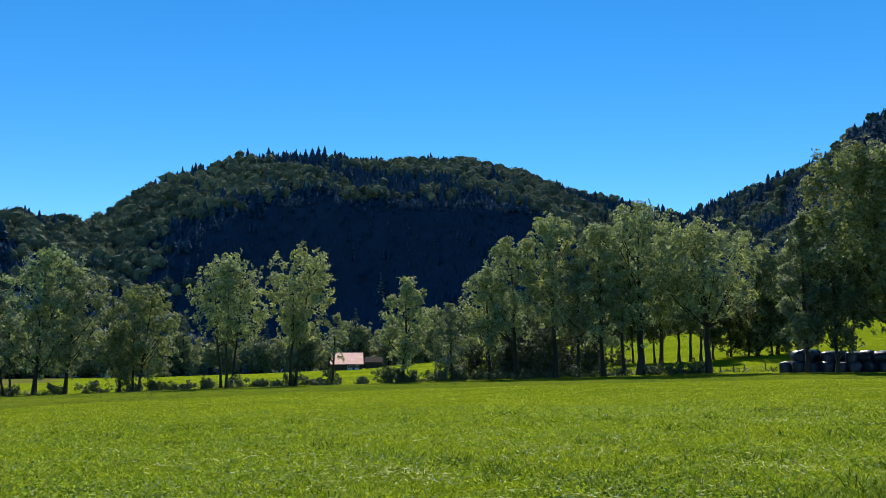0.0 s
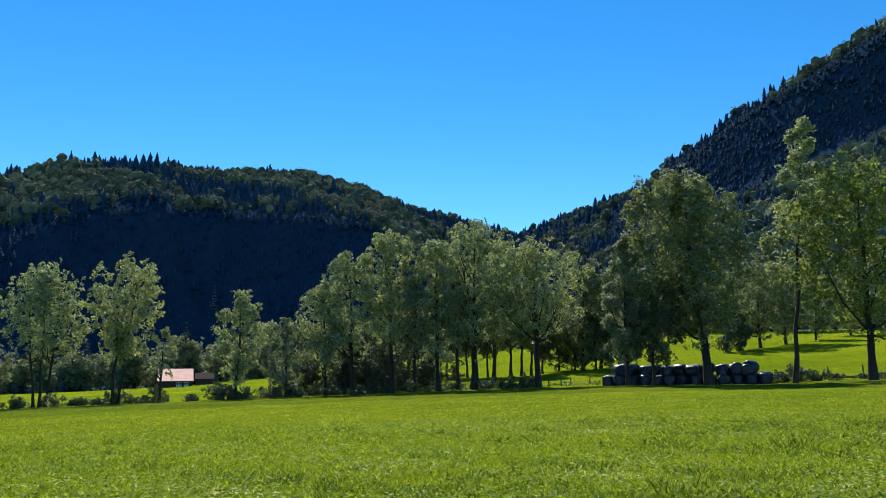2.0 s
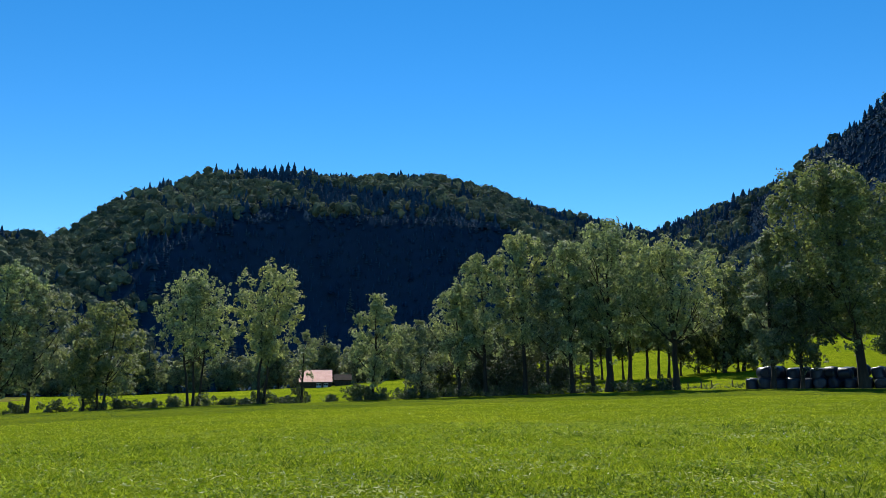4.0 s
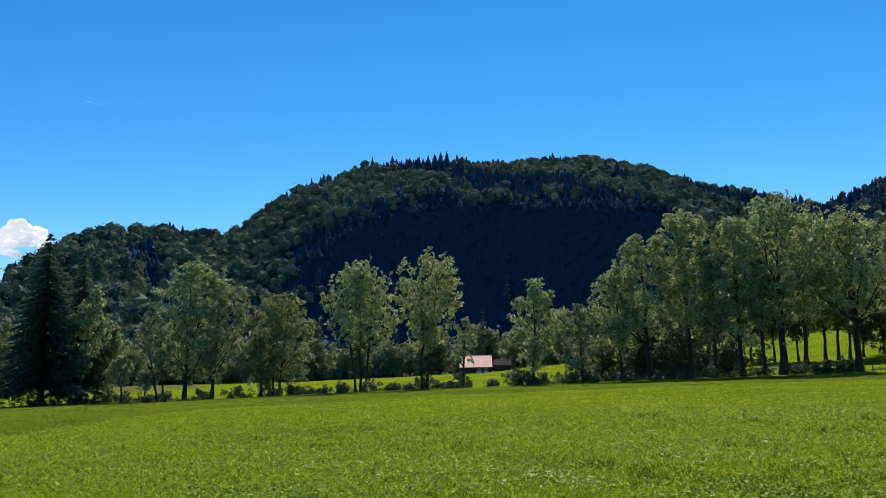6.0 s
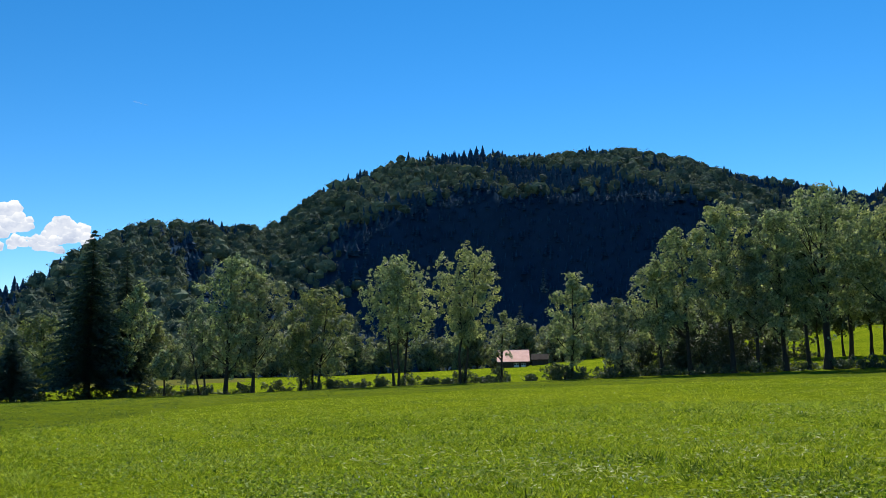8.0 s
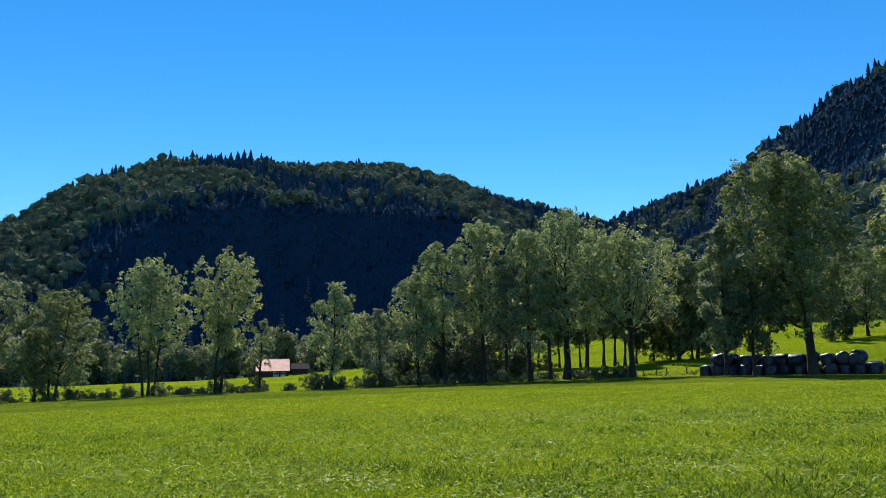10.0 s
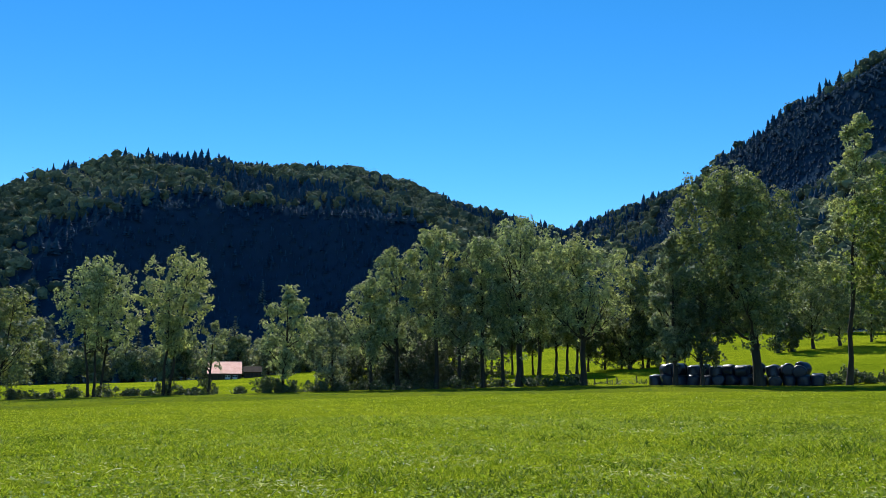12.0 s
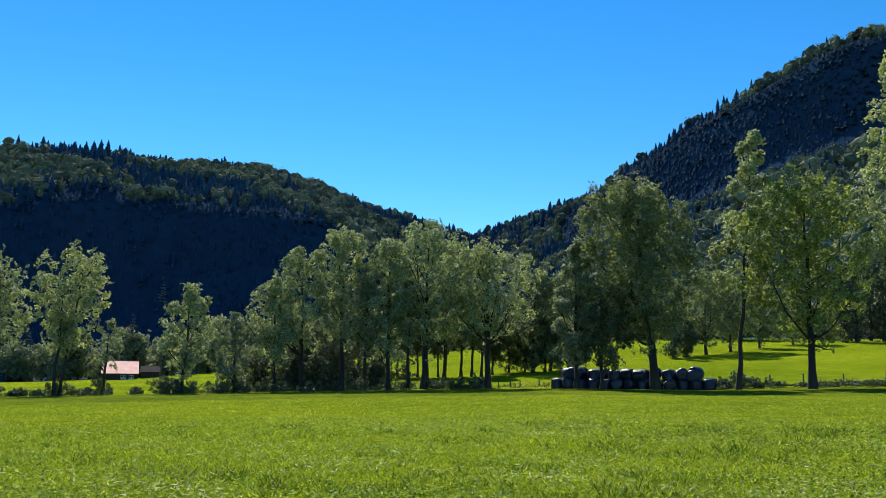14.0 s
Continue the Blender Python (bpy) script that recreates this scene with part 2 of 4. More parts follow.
def mountain_z(x, y):
    """Height of the wooded slopes: gentle at the foot, a steep face, a rounded top."""
    x, y = np.asarray(x, float), np.asarray(y, float)
    b, r = np.degrees(np.arctan2(x, y)), np.hypot(x, y)
    d1, e1 = np.interp(b, B_FAR, D_FAR), np.interp(b, B_FAR, E_FAR)
    d2 = np.interp(b, B_RIDGE, D_RIDGE)
    top = np.interp(b, [24, 28, 36], [10.5, 8.0, 6.0]) * np.interp(d2, [300, 700], [0.66, 1]) / d2 * 57.3 * 0.8
    e2 = np.interp(b, B_SKY, E_SKY) - top
    q = (r - d1) / (d2 - d1)
    soft = np.interp(q, [0, 0.2, 0.5, 0.8, 1], [0, 0.1, 0.5, 0.86, 1])
    steep = np.interp(q, [0, 0.22, 0.40, 0.52, 0.62, 0.8, 1], [0, 0.06, 0.18, 0.80, 0.86, 0.94, 1])
    high = np.interp(q, [0, 0.4, 0.74, 0.79, 0.885, 1], [0, 0.40, 0.63, 0.67, 0.975, 1])
    c, d = np.interp(b, CLIFF_B, CLIFF), np.interp(b, WALL_B, WALL)
    e = e1 + (e2 - e1) * (soft * (1 - c - d) + steep * c + high * d)
    z = EYE + np.minimum(r, d2) * np.tan(np.radians(e))
    z = z - np.clip(r - d2, 0, None) * 0.45
    rough = np.clip(q * 4, 0, 1) * np.clip((1.15 - q) * 3, 0, 1)
    spur = np.exp(-((b + 4.2 + 27.6 * (q - 0.435)) / 0.55) ** 2) * np.interp(q, [0.38, 0.43, 0.54, 0.6], [0, 1, 1, 0])
    return z + 9.0 * spur + rough * (1 - 0.85 * d) * (1 - 0.5 * c) * (5.0 * lumps(x, y, 38, 1.3) + 2.0 * lumps(x, y, 14, 2.2)) - 0.6 * (q < 0.02)


def mesh_np(name, verts, faces, mat, smooth=False):
    """A mesh from arrays; faces all of one size."""
    me = bpy.data.meshes.new(name)
    verts, faces = np.asarray(verts, np.float32), np.asarray(faces, np.int32)
    k = faces.shape[1]
    me.vertices.add(len(verts))
    me.vertices.foreach_set("co", verts.ravel())
    me.loops.add(faces.size)
    me.loops.foreach_set("vertex_index", faces.ravel())
    me.polygons.add(len(faces))
    me.polygons.foreach_set("loop_start", np.arange(0, faces.size, k, dtype=np.int32))
    me.polygons.foreach_set("use_smooth", np.full(len(faces), smooth))
    me.update(calc_edges=True)
    if mat:
        me.materials.append(mat)
    return me


def sheet(bearings, radii, height):
    """Vertices and quads of a sheet laid out by bearing and distance."""
    bb, rr = np.meshgrid(np.radians(bearings), radii, indexing="ij")
    x, y = rr * np.sin(bb), rr * np.cos(bb)
    v = np.stack([x, y, height(x, y)], -1).reshape(-1, 3)
    n, m = len(bearings), len(radii)
    i, j = np.meshgrid(np.arange(n - 1), np.arange(m - 1), indexing="ij")
    a = (i * m + j).ravel()
    return v, np.stack([a, a + 1, a + m + 1, a + m], -1)


def mown_depth(b):
    """How far the mown strip reaches from the tree row into the meadow."""
    return np.interp(b, [-40, -36, -30, -23, -15, -5, 5, 14, 27, 40], [72, 71, 61, 49, 43, 36, 30, 30, 24, 22])


bearings = np.concatenate([np.arange(-180, -48, 4.0), np.arange(-48, 52, 0.5), np.arange(52, 181, 4.0)])
radii = np.concatenate([np.arange(0.0, 4, 1.0), np.arange(4, 40, 0.8), np.arange(40, 130, 2.0), np.arange(130, 360, 8.0), np.array([380, 450, 600, 900, 1500, 2500, 4500])])
v, f = sheet(bearings, radii, ground_z)
field = mesh_np("ground", v, f, MEADOW, True)
field.materials.append(THATCH)
mid = v[f].mean(1)
inside = np.hypot(mid[:, 0], mid[:, 1]) < np.interp(np.degrees(np.arctan2(mid[:, 0], mid[:, 1])), B_NEAR, D_NEAR)
rr, bb = np.hypot(mid[:, 0], mid[:, 1]), np.degrees(np.arctan2(mid[:, 0], mid[:, 1]))
dry = (rr > 168 + 16 * lumps(mid[:, 0], mid[:, 1], 14, 2.0)) & (rr < 262) & (bb > -41) & (bb < -23.5 + 1.2 * lumps(mid[:, 0], mid[:, 1], 9, 1.0))
field.materials.append(DRY_GRASS)
field.materials.append(MOWN_SWARD)
strip = inside & (np.interp(bb, B_NEAR, D_NEAR) - rr < mown_depth(bb) + 2.0 * lumps(mid[:, 0], mid[:, 1], 9, 1.0))
field.polygons.foreach_set("material_index", np.where(dry, 2, np.where(strip, 3, inside)).astype(np.int32))
tagged(new("ground", field), "sunlit green meadow of mown grass sloping gently down to a row of trees", "meadow", kind="structure")

v, f = sheet(np.arange(-75, 75.1, 0.6), np.concatenate([np.arange(168, 300, 8.0), np.arange(300, 960, 10.0), np.array([1000, 1100, 1250])]), mountain_z)
bx = np.degrees(np.arctan2(v[:, 0], v[:, 1]))
keep = (np.hypot(v[:, 0], v[:, 1]) >= np.interp(bx, B_FAR, D_FAR) - 1.0)
f = f[keep[f].all(1)]
tagged(new("mountain", mesh_np("mountain", v, f, HAZY_FLOOR, True)), "steep forested mountain ridges rising behind the meadows", "mountain", kind="structure")
# ---- plants ----
def unit(v):
    return v / (np.linalg.norm(v, axis=-1, keepdims=True) + 1e-9)


def leaf_quads(rng, centres, length, width, droop=0.2, face=None):
    """Leaf-shaped quads at the centres, turned at random or roughly towards face."""
    n = len(centres)
    if face is None:
        d = unit(rng.normal(size=(n, 3)) + np.array([0, 0, -droop]))
        s = unit(np.cross(d, rng.normal(size=(n, 3))))
    else:
        nrm = unit(unit(face) + rng.normal(size=(n, 3)) * 0.42)
        d = unit(np.cross(nrm, rng.normal(size=(n, 3))))
        s = np.cross(nrm, d)
    size = rng.uniform(0.6, 1.35, (n, 1))
    a, b = d * length * size * 0.5, s * width * size * 0.5
    v = np.stack([centres - a, centres + b - a * 0.1, centres + a, centres - b - a * 0.1], 1).reshape(-1, 3)
    return v, np.arange(4 * n).reshape(n, 4)


def tube(path, radii, sides=7):
    """Vertices and quads of a tapered tube along a path."""
    path = np.asarray(path, float)
    n = len(path)
    t = unit(np.gradient(path, axis=0))
    ref = np.array([1.0, 0.1, 0.0]) if abs(t[0][0]) < 0.8 else np.array([0.0, 1.0, 0.1])
    u = unit(np.cross(t, ref))
    w = np.cross(t, u)
    ang = np.arange(sides) * 2 * math.pi / sides
    ring = path[:, None] + np.asarray(radii)[:, None, None] * (np.cos(ang)[None, :, None] * u[:, None] + np.sin(ang)[None, :, None] * w[:, None])
    i, j = np.meshgrid(np.arange(n - 1), np.arange(sides), indexing="ij")
    a, b = (i * sides + j).ravel(), (i * sides + (j + 1) % sides).ravel()
    return ring.reshape(-1, 3), np.stack([a, b, b + sides, a + sides], -1)


def joined(pieces):
    vs, fs, off = [], [], 0
    for v, f in pieces:
        vs.append(v), fs.append(f + off)
        off += len(v)
    return np.concatenate(vs), np.concatenate(fs)


def part(name, me, parent, label=""):
    ob = new(name, me)
    ob.parent = parent
    return tagged(ob, label)


def bow(a, b, sag, rng, n=6, wander=0.05):
    """A slightly bent way from a to b."""
    t = np.linspace(0, 1, n)[:, None]
    length = np.linalg.norm(b - a)
    p = a + (b - a) * t + np.array([0, 0, 1.0]) * sag * length * t * (1 - t) * 4
    k = rng.normal(size=(n, 3)) * wander * length / n
    k[0] = k[-1] = 0
    return p + k


def crown_radius(u, shape):
    """Relative crown radius at u = 0 (foot of the crown) to 1 (its top)."""
    xs = {"oval": ([0, 0.12, 0.35, 0.6, 0.82, 1], [0.35, 0.75, 1.0, 0.92, 0.62, 0.12]),
          "vase": ([0, 0.2, 0.5, 0.75, 0.9, 1], [0.3, 0.6, 0.9, 1.0, 0.8, 0.35]),
          "tall": ([0, 0.1, 0.3, 0.6, 0.85, 1], [0.5, 0.95, 1.0, 0.72, 0.5, 0.12]),
          "round": ([0, 0.1, 0.3, 0.6, 0.82, 0.94, 1], [0.5, 0.85, 1.0, 1.0, 0.9, 0.72, 0.4]),
          "dome": ([0, 0.1, 0.3, 0.55, 0.8, 0.93, 1], [0.55, 0.85, 1.0, 1.0, 0.9, 0.68, 0.35])}[shape]
    return np.interp(u, *xs)


def broadleaf(name, label, x, y, height, width, foot, seed, mat=None, shape="oval", stems=1, lean=0.0, clumps=150, leaves=21,
              leaf=0.25, shift=0.0, trunk=None, group="field trees", clump_size=0.46, category="tree", loose=1.0):
    """A broad-leaved tree: tapered stems, rising limbs and a crown of leaf sprays on twigs. foot: height of the crown's lower edge."""
    rng = np.random.default_rng(seed)
    mat = mat or ASH_LEAF
    width *= 1.15
    tree = tagged(new(name), label, category, group)
    tree.location = (x, y, float(ground_z(x, y)) - 0.05)
    tree.rotation_euler[2] = -math.atan2(x, y)
    r0 = trunk or (0.011 * height + 0.045) / math.sqrt(stems)
    tops, ways = [], []
    for s in range(stems):
        ang = rng.uniform(0, 6.28) if stems > 1 else 0
        off = np.array([math.cos(ang), 0.5 * math.sin(ang), 0]) * (0.35 if stems > 1 else 0)
        if stems > 1:
            off[0] = (s - (stems - 1) / 2) * 0.55
        end = np.array([shift * 0.8 + lean * height + off[0] * 3.2, off[1] * 2.5, height * rng.uniform(0.84, 0.93)])
        way = bow(off, end, 0.0, rng, 10, 0.045)
        k = np.linspace(0, 1, 10)
        rad = r0 * (1 - k) ** 0.8 * (1 + 0.4 * np.exp(-k * 26)) + 0.012
        ways.append((way, rad))
        part("trunk", mesh_np("trunk", *tube(way, rad, 9), BARK, True), tree)
    spots = []
    span = height - foot
    full = shape in ("dome", "round")
    billow, rise = {"tall": (0.19, 1.25), "vase": (0.19, 1.3), "oval": (0.20, 1.1), "dome": (0.185, 1.0), "round": (0.17, 0.95)}[shape]
    lobes = int(np.clip(13 + 0.24 * width * span, 14, 52) if full else np.clip(11 + 0.11 * width * span, 11, 30))
    arms = []
    for c in range(lobes):
        u = ((c + rng.uniform(0.1, 0.9)) / lobes) ** (0.9 if full else 1.0)
        ang = c * 2.4 + rng.uniform(-0.5, 0.5)
        size = width * billow * rng.uniform(0.7, 1.25) * loose * (1.1 - 0.3 * u)
        reach = max(0.0, crown_radius(u, shape) * width * 0.5 * rng.uniform(0.86, 1.1) - size * 0.7)
        if full and c % 4 == 3:
            reach *= 0.45
        axis = shift * (0.3 + 0.7 * u) + lean * (foot + span * u)
        low = foot + size * rise * 0.5
        arms.append((np.array([axis + reach * math.cos(ang), reach * math.sin(ang), low + (height - size * rise * 0.85 - low) * u]), axis, size))
    ways_out = []
    for c in range(int(clumps * 2.1)):
        heart, ax, size = arms[c % lobes]
        d = unit(rng.normal(size=3))
        p = heart + d * size * rng.uniform(0.1, 1.0) ** 0.4 * np.array([1, 1, rise]) * (1 + 0.25 * math.sin(4 * d[0] + 5 * d[2] + c % lobes))
        if rng.uniform() < 0.2:
            k = rng.uniform(0.15, 0.75)
            p = np.array([ax + (p[0] - ax) * k, p[1] * k, p[2] - (1 - k) * size])
        spots.append(p)
        ways_out.append(d)
    ways_out = np.array(ways_out)
    spots = np.array(spots)
    pick = rng.choice(len(spots), min(len(spots), 20 if height > 9 else 9), replace=False)
    for k in pick:
        tip = spots[k]
        way, rad = ways[k % stems]
        start_h = max(0.8 * foot + 0.2, tip[2] - np.hypot(tip[0], tip[1]) * rng.uniform(0.8, 1.5))
        i = np.clip(start_h / way[-1][2], 0.05, 0.93) * (len(way) - 1)
        lo = int(i)
        a = way[lo] + (way[min(lo + 1, len(way) - 1)] - way[lo]) * (i - lo)
        ra = max(0.02, np.interp(i, np.arange(len(rad)), rad) * 0.38)
        p = bow(a, tip, -0.06, rng, 7, 0.12)
        limbs = [tube(p, ra * (1 - np.linspace(0, 1, 7)) ** 0.7 + 0.008, 4)]
        near = spots[np.argsort(np.linalg.norm(spots - tip, axis=1))[2:4]]
        for q in near:
            limbs.append(tube(bow(p[4], q, -0.05, rng, 4, 0.1), np.linspace(ra * 0.35, 0.006, 4) + 0.004, 3))
        part("limb", mesh_np("limb", *joined(limbs), BARK, True), tree)
    cn = np.repeat(spots, leaves, 0)
    size = np.repeat(rng.uniform(0.6, 1.25, len(spots)) * clump_size, leaves)[:, None]
    # each spray is a shallow dish of leaves facing outwards and up
    plate = np.repeat(unit(ways_out + rng.normal(size=ways_out.shape) * 0.5 + np.array([0, 0, 0.45])), leaves, 0)
    off = unit(rng.normal(size=cn.shape)) * rng.uniform(0, 1, (len(cn), 1)) ** 0.45
    off -= plate * (off * plate).sum(1, keepdims=True) * 0.62
    v, f = leaf_quads(rng, cn + off * size - plate * size * 0.3 * (off ** 2).sum(1, keepdims=True), leaf, leaf * 0.62, face=plate)
    part("crown", mesh_np("crown", v, f, mat), tree)
    return tree


def spruce_crown(rng, height, width, foot, tiers, arms, mat_name="crown"):
    """Drooping sprays of needles, ring by ring."""
    vs, fs, off = [], [], 0
    for k in range(tiers):
        u = (k + rng.uniform(0, 0.6)) / tiers
        h = foot + (height - foot) * u
        rad = width * 0.5 * min(1.0, 1.3 * (1 - u) ** 0.85) * rng.uniform(0.8, 1.2) + 0.05
        for a in range(max(5, int(arms * (1 - 0.5 * u)))):
            ang = rng.uniform(0, 6.283)
            reach = rad * rng.uniform(0.65, 1.1)
            d = np.array([math.cos(ang), math.sin(ang), 0])
            s = np.array([-d[1], d[0], 0])
            n = max(3, int(reach / 0.16))
            t = np.linspace(0.08, 1, n)[:, None]
            mid = d * reach * t + np.array([0, 0, 1]) * (h + 0.10 * reach - 0.42 * reach * t ** 1.5 + 0.12 * reach * t ** 4)
            for rep in range(2):
                c = mid + rng.normal(size=mid.shape) * 0.07
                side = s * rng.choice([-1, 1], (n, 1)) * (0.20 + 0.25 * (1 - t) * reach * 0.4) * (1.1 - 0.75 * u) + np.array([0, 0, -1]) * rng.uniform(0.05, 0.28, (n, 1)) * (1.1 - 0.6 * u)
                e = d * 0.16
                q = np.stack([c - e, c + side * 0.5 - e * 0.3, c + side + e, c + e], 1).reshape(-1, 3)
                vs.append(q), fs.append(np.arange(4 * n).reshape(n, 4) + off)
                off += 4 * n
    return np.concatenate(vs), np.concatenate(fs)


def spruce(name, label, x, y, height, width, foot, seed, tiers=34, arms=17, lean=0.0, group="field trees", mat=None):
    rng = np.random.default_rng(seed)
    tree = tagged(new(name), label, "tree", group)
    tree.location = (x, y, float(ground_z(x, y)) - 0.05)
    tree.rotation_euler[2] = -math.atan2(x, y)
    k = np.linspace(0, 1, 8)
    way = np.stack([lean * height * k, 0 * k, k * height * 0.98], -1)
    part("trunk", mesh_np("trunk", *tube(way, (0.02 * height) * (1 - k) + 0.015, 9), BARK, True), tree)
    v, f = spruce_crown(rng, height, width, foot, tiers, arms)
    v[:, 0] += lean * v[:, 2]
    part("crown", mesh_np("crown", v, f, mat or NEEDLE), tree)
    return tree


def shrub(x, y, width, height, seed, label="dark green leafy shrub at the edge of the meadow", mat=None, group="hedge shrubs", clumps=None):
    """A low bush: a spray of thin stems from one root and leaves in clumps."""
    rng = np.random.default_rng(seed)
    bush = tagged(new("shrub"), label, "shrub", group)
    bush.location = (x, y, float(ground_z(x, y)) - 0.03)
    n = clumps or int(18 + 12 * width * max(1.0, height / 1.4))
    shoots = rng.integers(4, 8)
    root = rng.normal(size=(shoots, 2)) * np.array([0.3, 0.22]) * width
    tall = rng.uniform(0.45, 1.2, shoots) * height
    k = rng.integers(0, shoots, n)
    u = rng.uniform(0.06, 1, n)
    wide = (0.34 - 0.2 * u) * width
    spots = np.stack([root[k, 0] + rng.normal(size=n) * wide * 0.6, root[k, 1] + rng.normal(size=n) * wide * 0.5, u * tall[k]], -1)
    stems = [tube(bow(np.array([p[0] * 0.3, p[1] * 0.3, 0]), p, 0.05, rng, 4, 0.1), np.linspace(0.022, 0.006, 4), 4) for p in spots[:14]]
    part("stem", mesh_np("stem", *joined(stems), BARK, True), bush)
    k = 20
    cn = np.repeat(spots, k, 0)
    off = unit(rng.normal(size=cn.shape)) * rng.uniform(0, 1, (len(cn), 1)) ** 0.5 * 0.3
    v, f = leaf_quads(rng, cn + off, 0.225, 0.135)
    v[:, 2] = np.maximum(v[:, 2], 0.02)
    part("foliage", mesh_np("foliage", v, f, mat or SHRUB_LEAF), bush)
    return bush
# ---- the row of trees along the meadow, the grove and the upper meadow ----
# DARK_LEAF on seeds 1, 3, 12, 13 holds the shade inside their crowns.
broadleaf("ash_tree", "leafy green tree at the far end of the meadow row", -70.3, 87.2, 11.7, 5.6, 1.1, 1, clumps=250, shift=-0.8, shape='dome', mat=DARK_LEAF)
spruce("spruce_tree", "small dark spruce with low drooping boughs", -61.4, 80.2, 6.8, 5.2, 0.8, 2, tiers=30, arms=24)
broadleaf("ash_tree", "round leafy tree standing behind the dark spruces", -67.6, 94.3, 10.6, 6.1, 1.3, 3, clumps=243, shift=-0.3, shape='dome', mat=DARK_LEAF)
spruce("spruce_tree", "tall dark spruce tree with drooping branches to the ground", -54.9, 83.7, 18.6, 8.4, 1.8, 4, lean=0.02, tiers=46, arms=26)
spruce("spruce_tree", "dark spruce tree close behind a taller one", -53.6, 89.0, 17.0, 6.6, 1.5, 47, tiers=40, arms=20)
broadleaf("ash_tree", "slender leaning ash tree beside the dark spruce", -51.6, 85.2, 12.9, 4.3, 3.8, 5, clumps=179, shift=1.6)
broadleaf("ash_tree", "light green young ash with a loose crown", -52.5, 89.8, 9.0, 3.7, 2.1, 6, clumps=130, shift=2.2, mat=DULL_LEAF)
broadleaf("ash_tree", "small young tree with a round crown over a shrub", -47.0, 86.0, 5.2, 2.7, 2.0, 7, clumps=69, shift=-0.1)
broadleaf("ash_tree", "small thin bare-looking tree at the edge of the meadow", -45.2, 87.8, 3.5, 1.8, 1.3, 8, clumps=16, shift=-0.1, mat=DULL_LEAF, leaves=24)
broadleaf("ash_tree", "two-stemmed thin-leaved brownish tree", -43.7, 88.4, 10.2, 4.6, 2.6, 9, clumps=60, shift=-1.3, mat=DULL_LEAF, stems=2, leaves=30)
broadleaf("ash_tree", "tall full-crowned ash tree with a forked trunk", -41.2, 89.0, 16.2, 7.4, 2.5, 10, clumps=391, shift=0.8, shape='dome')
broadleaf("ash_tree", "ash tree with a wide loose crown", -38.3, 89.7, 13.7, 6.4, 3.0, 11, clumps=283, shift=0.9, shape='dome', mat=DULL_LEAF)
broadleaf("ash_tree", "broad two-stemmed ash tree with low branches", -31.3, 90.9, 11.8, 7.0, 1.6, 12, clumps=295, shift=0.5, stems=2, shape='dome', mat=DARK_LEAF)
broadleaf("ash_tree", "small dark green tree beside a two-stemmed ash", -33.0, 90.7, 7.9, 3.9, 1.3, 13, clumps=132, shift=-0.1, mat=DARK_LEAF)
broadleaf("ash_tree", "three-stemmed ash tree with a loose open crown", -21.9, 91.7, 15.4, 8.3, 5.1, 14, clumps=345, shift=-0.1, stems=3, shape='tall')
broadleaf("ash_tree", "two-stemmed ash tree with upright feathery crown", -14.7, 91.7, 15.6, 7.2, 4.5, 15, clumps=323, shift=0.9, stems=2, shape='vase')
broadleaf("ash_tree", "slim sparse tree in front of the farmhouse", -10.4, 91.4, 8.0, 2.9, 2.6, 16, clumps=24, shift=0.3, mat=DULL_LEAF, leaves=26)
broadleaf("ash_tree", "single ash tree with a narrow oval crown", -2.7, 90.4, 11.7, 5.3, 2.1, 17, clumps=220, shift=0.4)
broadleaf("ash_tree", "low rounded tree by the thicket", 2.4, 89.3, 8.3, 3.8, 0.9, 18, clumps=139, shift=-0.2, mat=DULL_LEAF, shape='dome')
broadleaf("ash_tree", "leafy ash tree at the grove's end", 6.4, 88.5, 12.0, 5.0, 3.0, 20, clumps=220, shift=-0.4, shape='dome', group='grove trees')
broadleaf("ash_tree", "light green ash tree in the dense grove", 9.1, 87.8, 14.9, 5.6, 4.2, 21, clumps=289, shift=-0.5, shape='dome', group='grove trees')
broadleaf("ash_tree", "tall ash tree rising above the grove", 13.0, 86.6, 17.5, 5.6, 5.0, 22, clumps=330, shift=-0.5, shape='dome', group='grove trees')
broadleaf("ash_tree", "ash tree with slim trunk in the dense grove", 15.2, 85.9, 13.3, 5.1, 4.6, 23, clumps=240, shift=0.3, mat=DULL_LEAF, group='grove trees')
broadleaf("ash_tree", "yellow-green ash tree with slim trunk in the grove", 17.6, 84.9, 16.0, 5.1, 2.8, 24, clumps=275, shift=-0.3, shape='dome', group='grove trees')
broadleaf("ash_tree", "slim-stemmed ash tree in the grove", 19.5, 84.1, 12.7, 3.2, 4.6, 25, clumps=137, shift=-0.3, group='grove trees')
broadleaf("ash_tree", "large ash tree with a thick dark trunk and domed crown", 21.0, 83.4, 17.6, 8.0, 5.0, 26, clumps=417, shift=0.2, shape='round', trunk=0.36, group='grove trees')
broadleaf("ash_tree", "ash tree behind the thick-trunked one in the grove", 24.5, 88.7, 15.8, 4.8, 4.5, 27, clumps=252, shift=0.5, group='grove trees')
broadleaf("ash_tree", "large round-crowned ash tree at the grove's edge", 26.6, 79.8, 15.2, 8.6, 5.2, 28, clumps=373, shift=-0.1, shape='round', trunk=0.3, group='grove trees')
broadleaf("ash_tree", "tree with slim trunk on the rising meadow", 29.6, 99.2, 11.6, 4.2, 3.6, 30, clumps=159, shift=0.0, mat=DULL_LEAF, group='meadow trees')
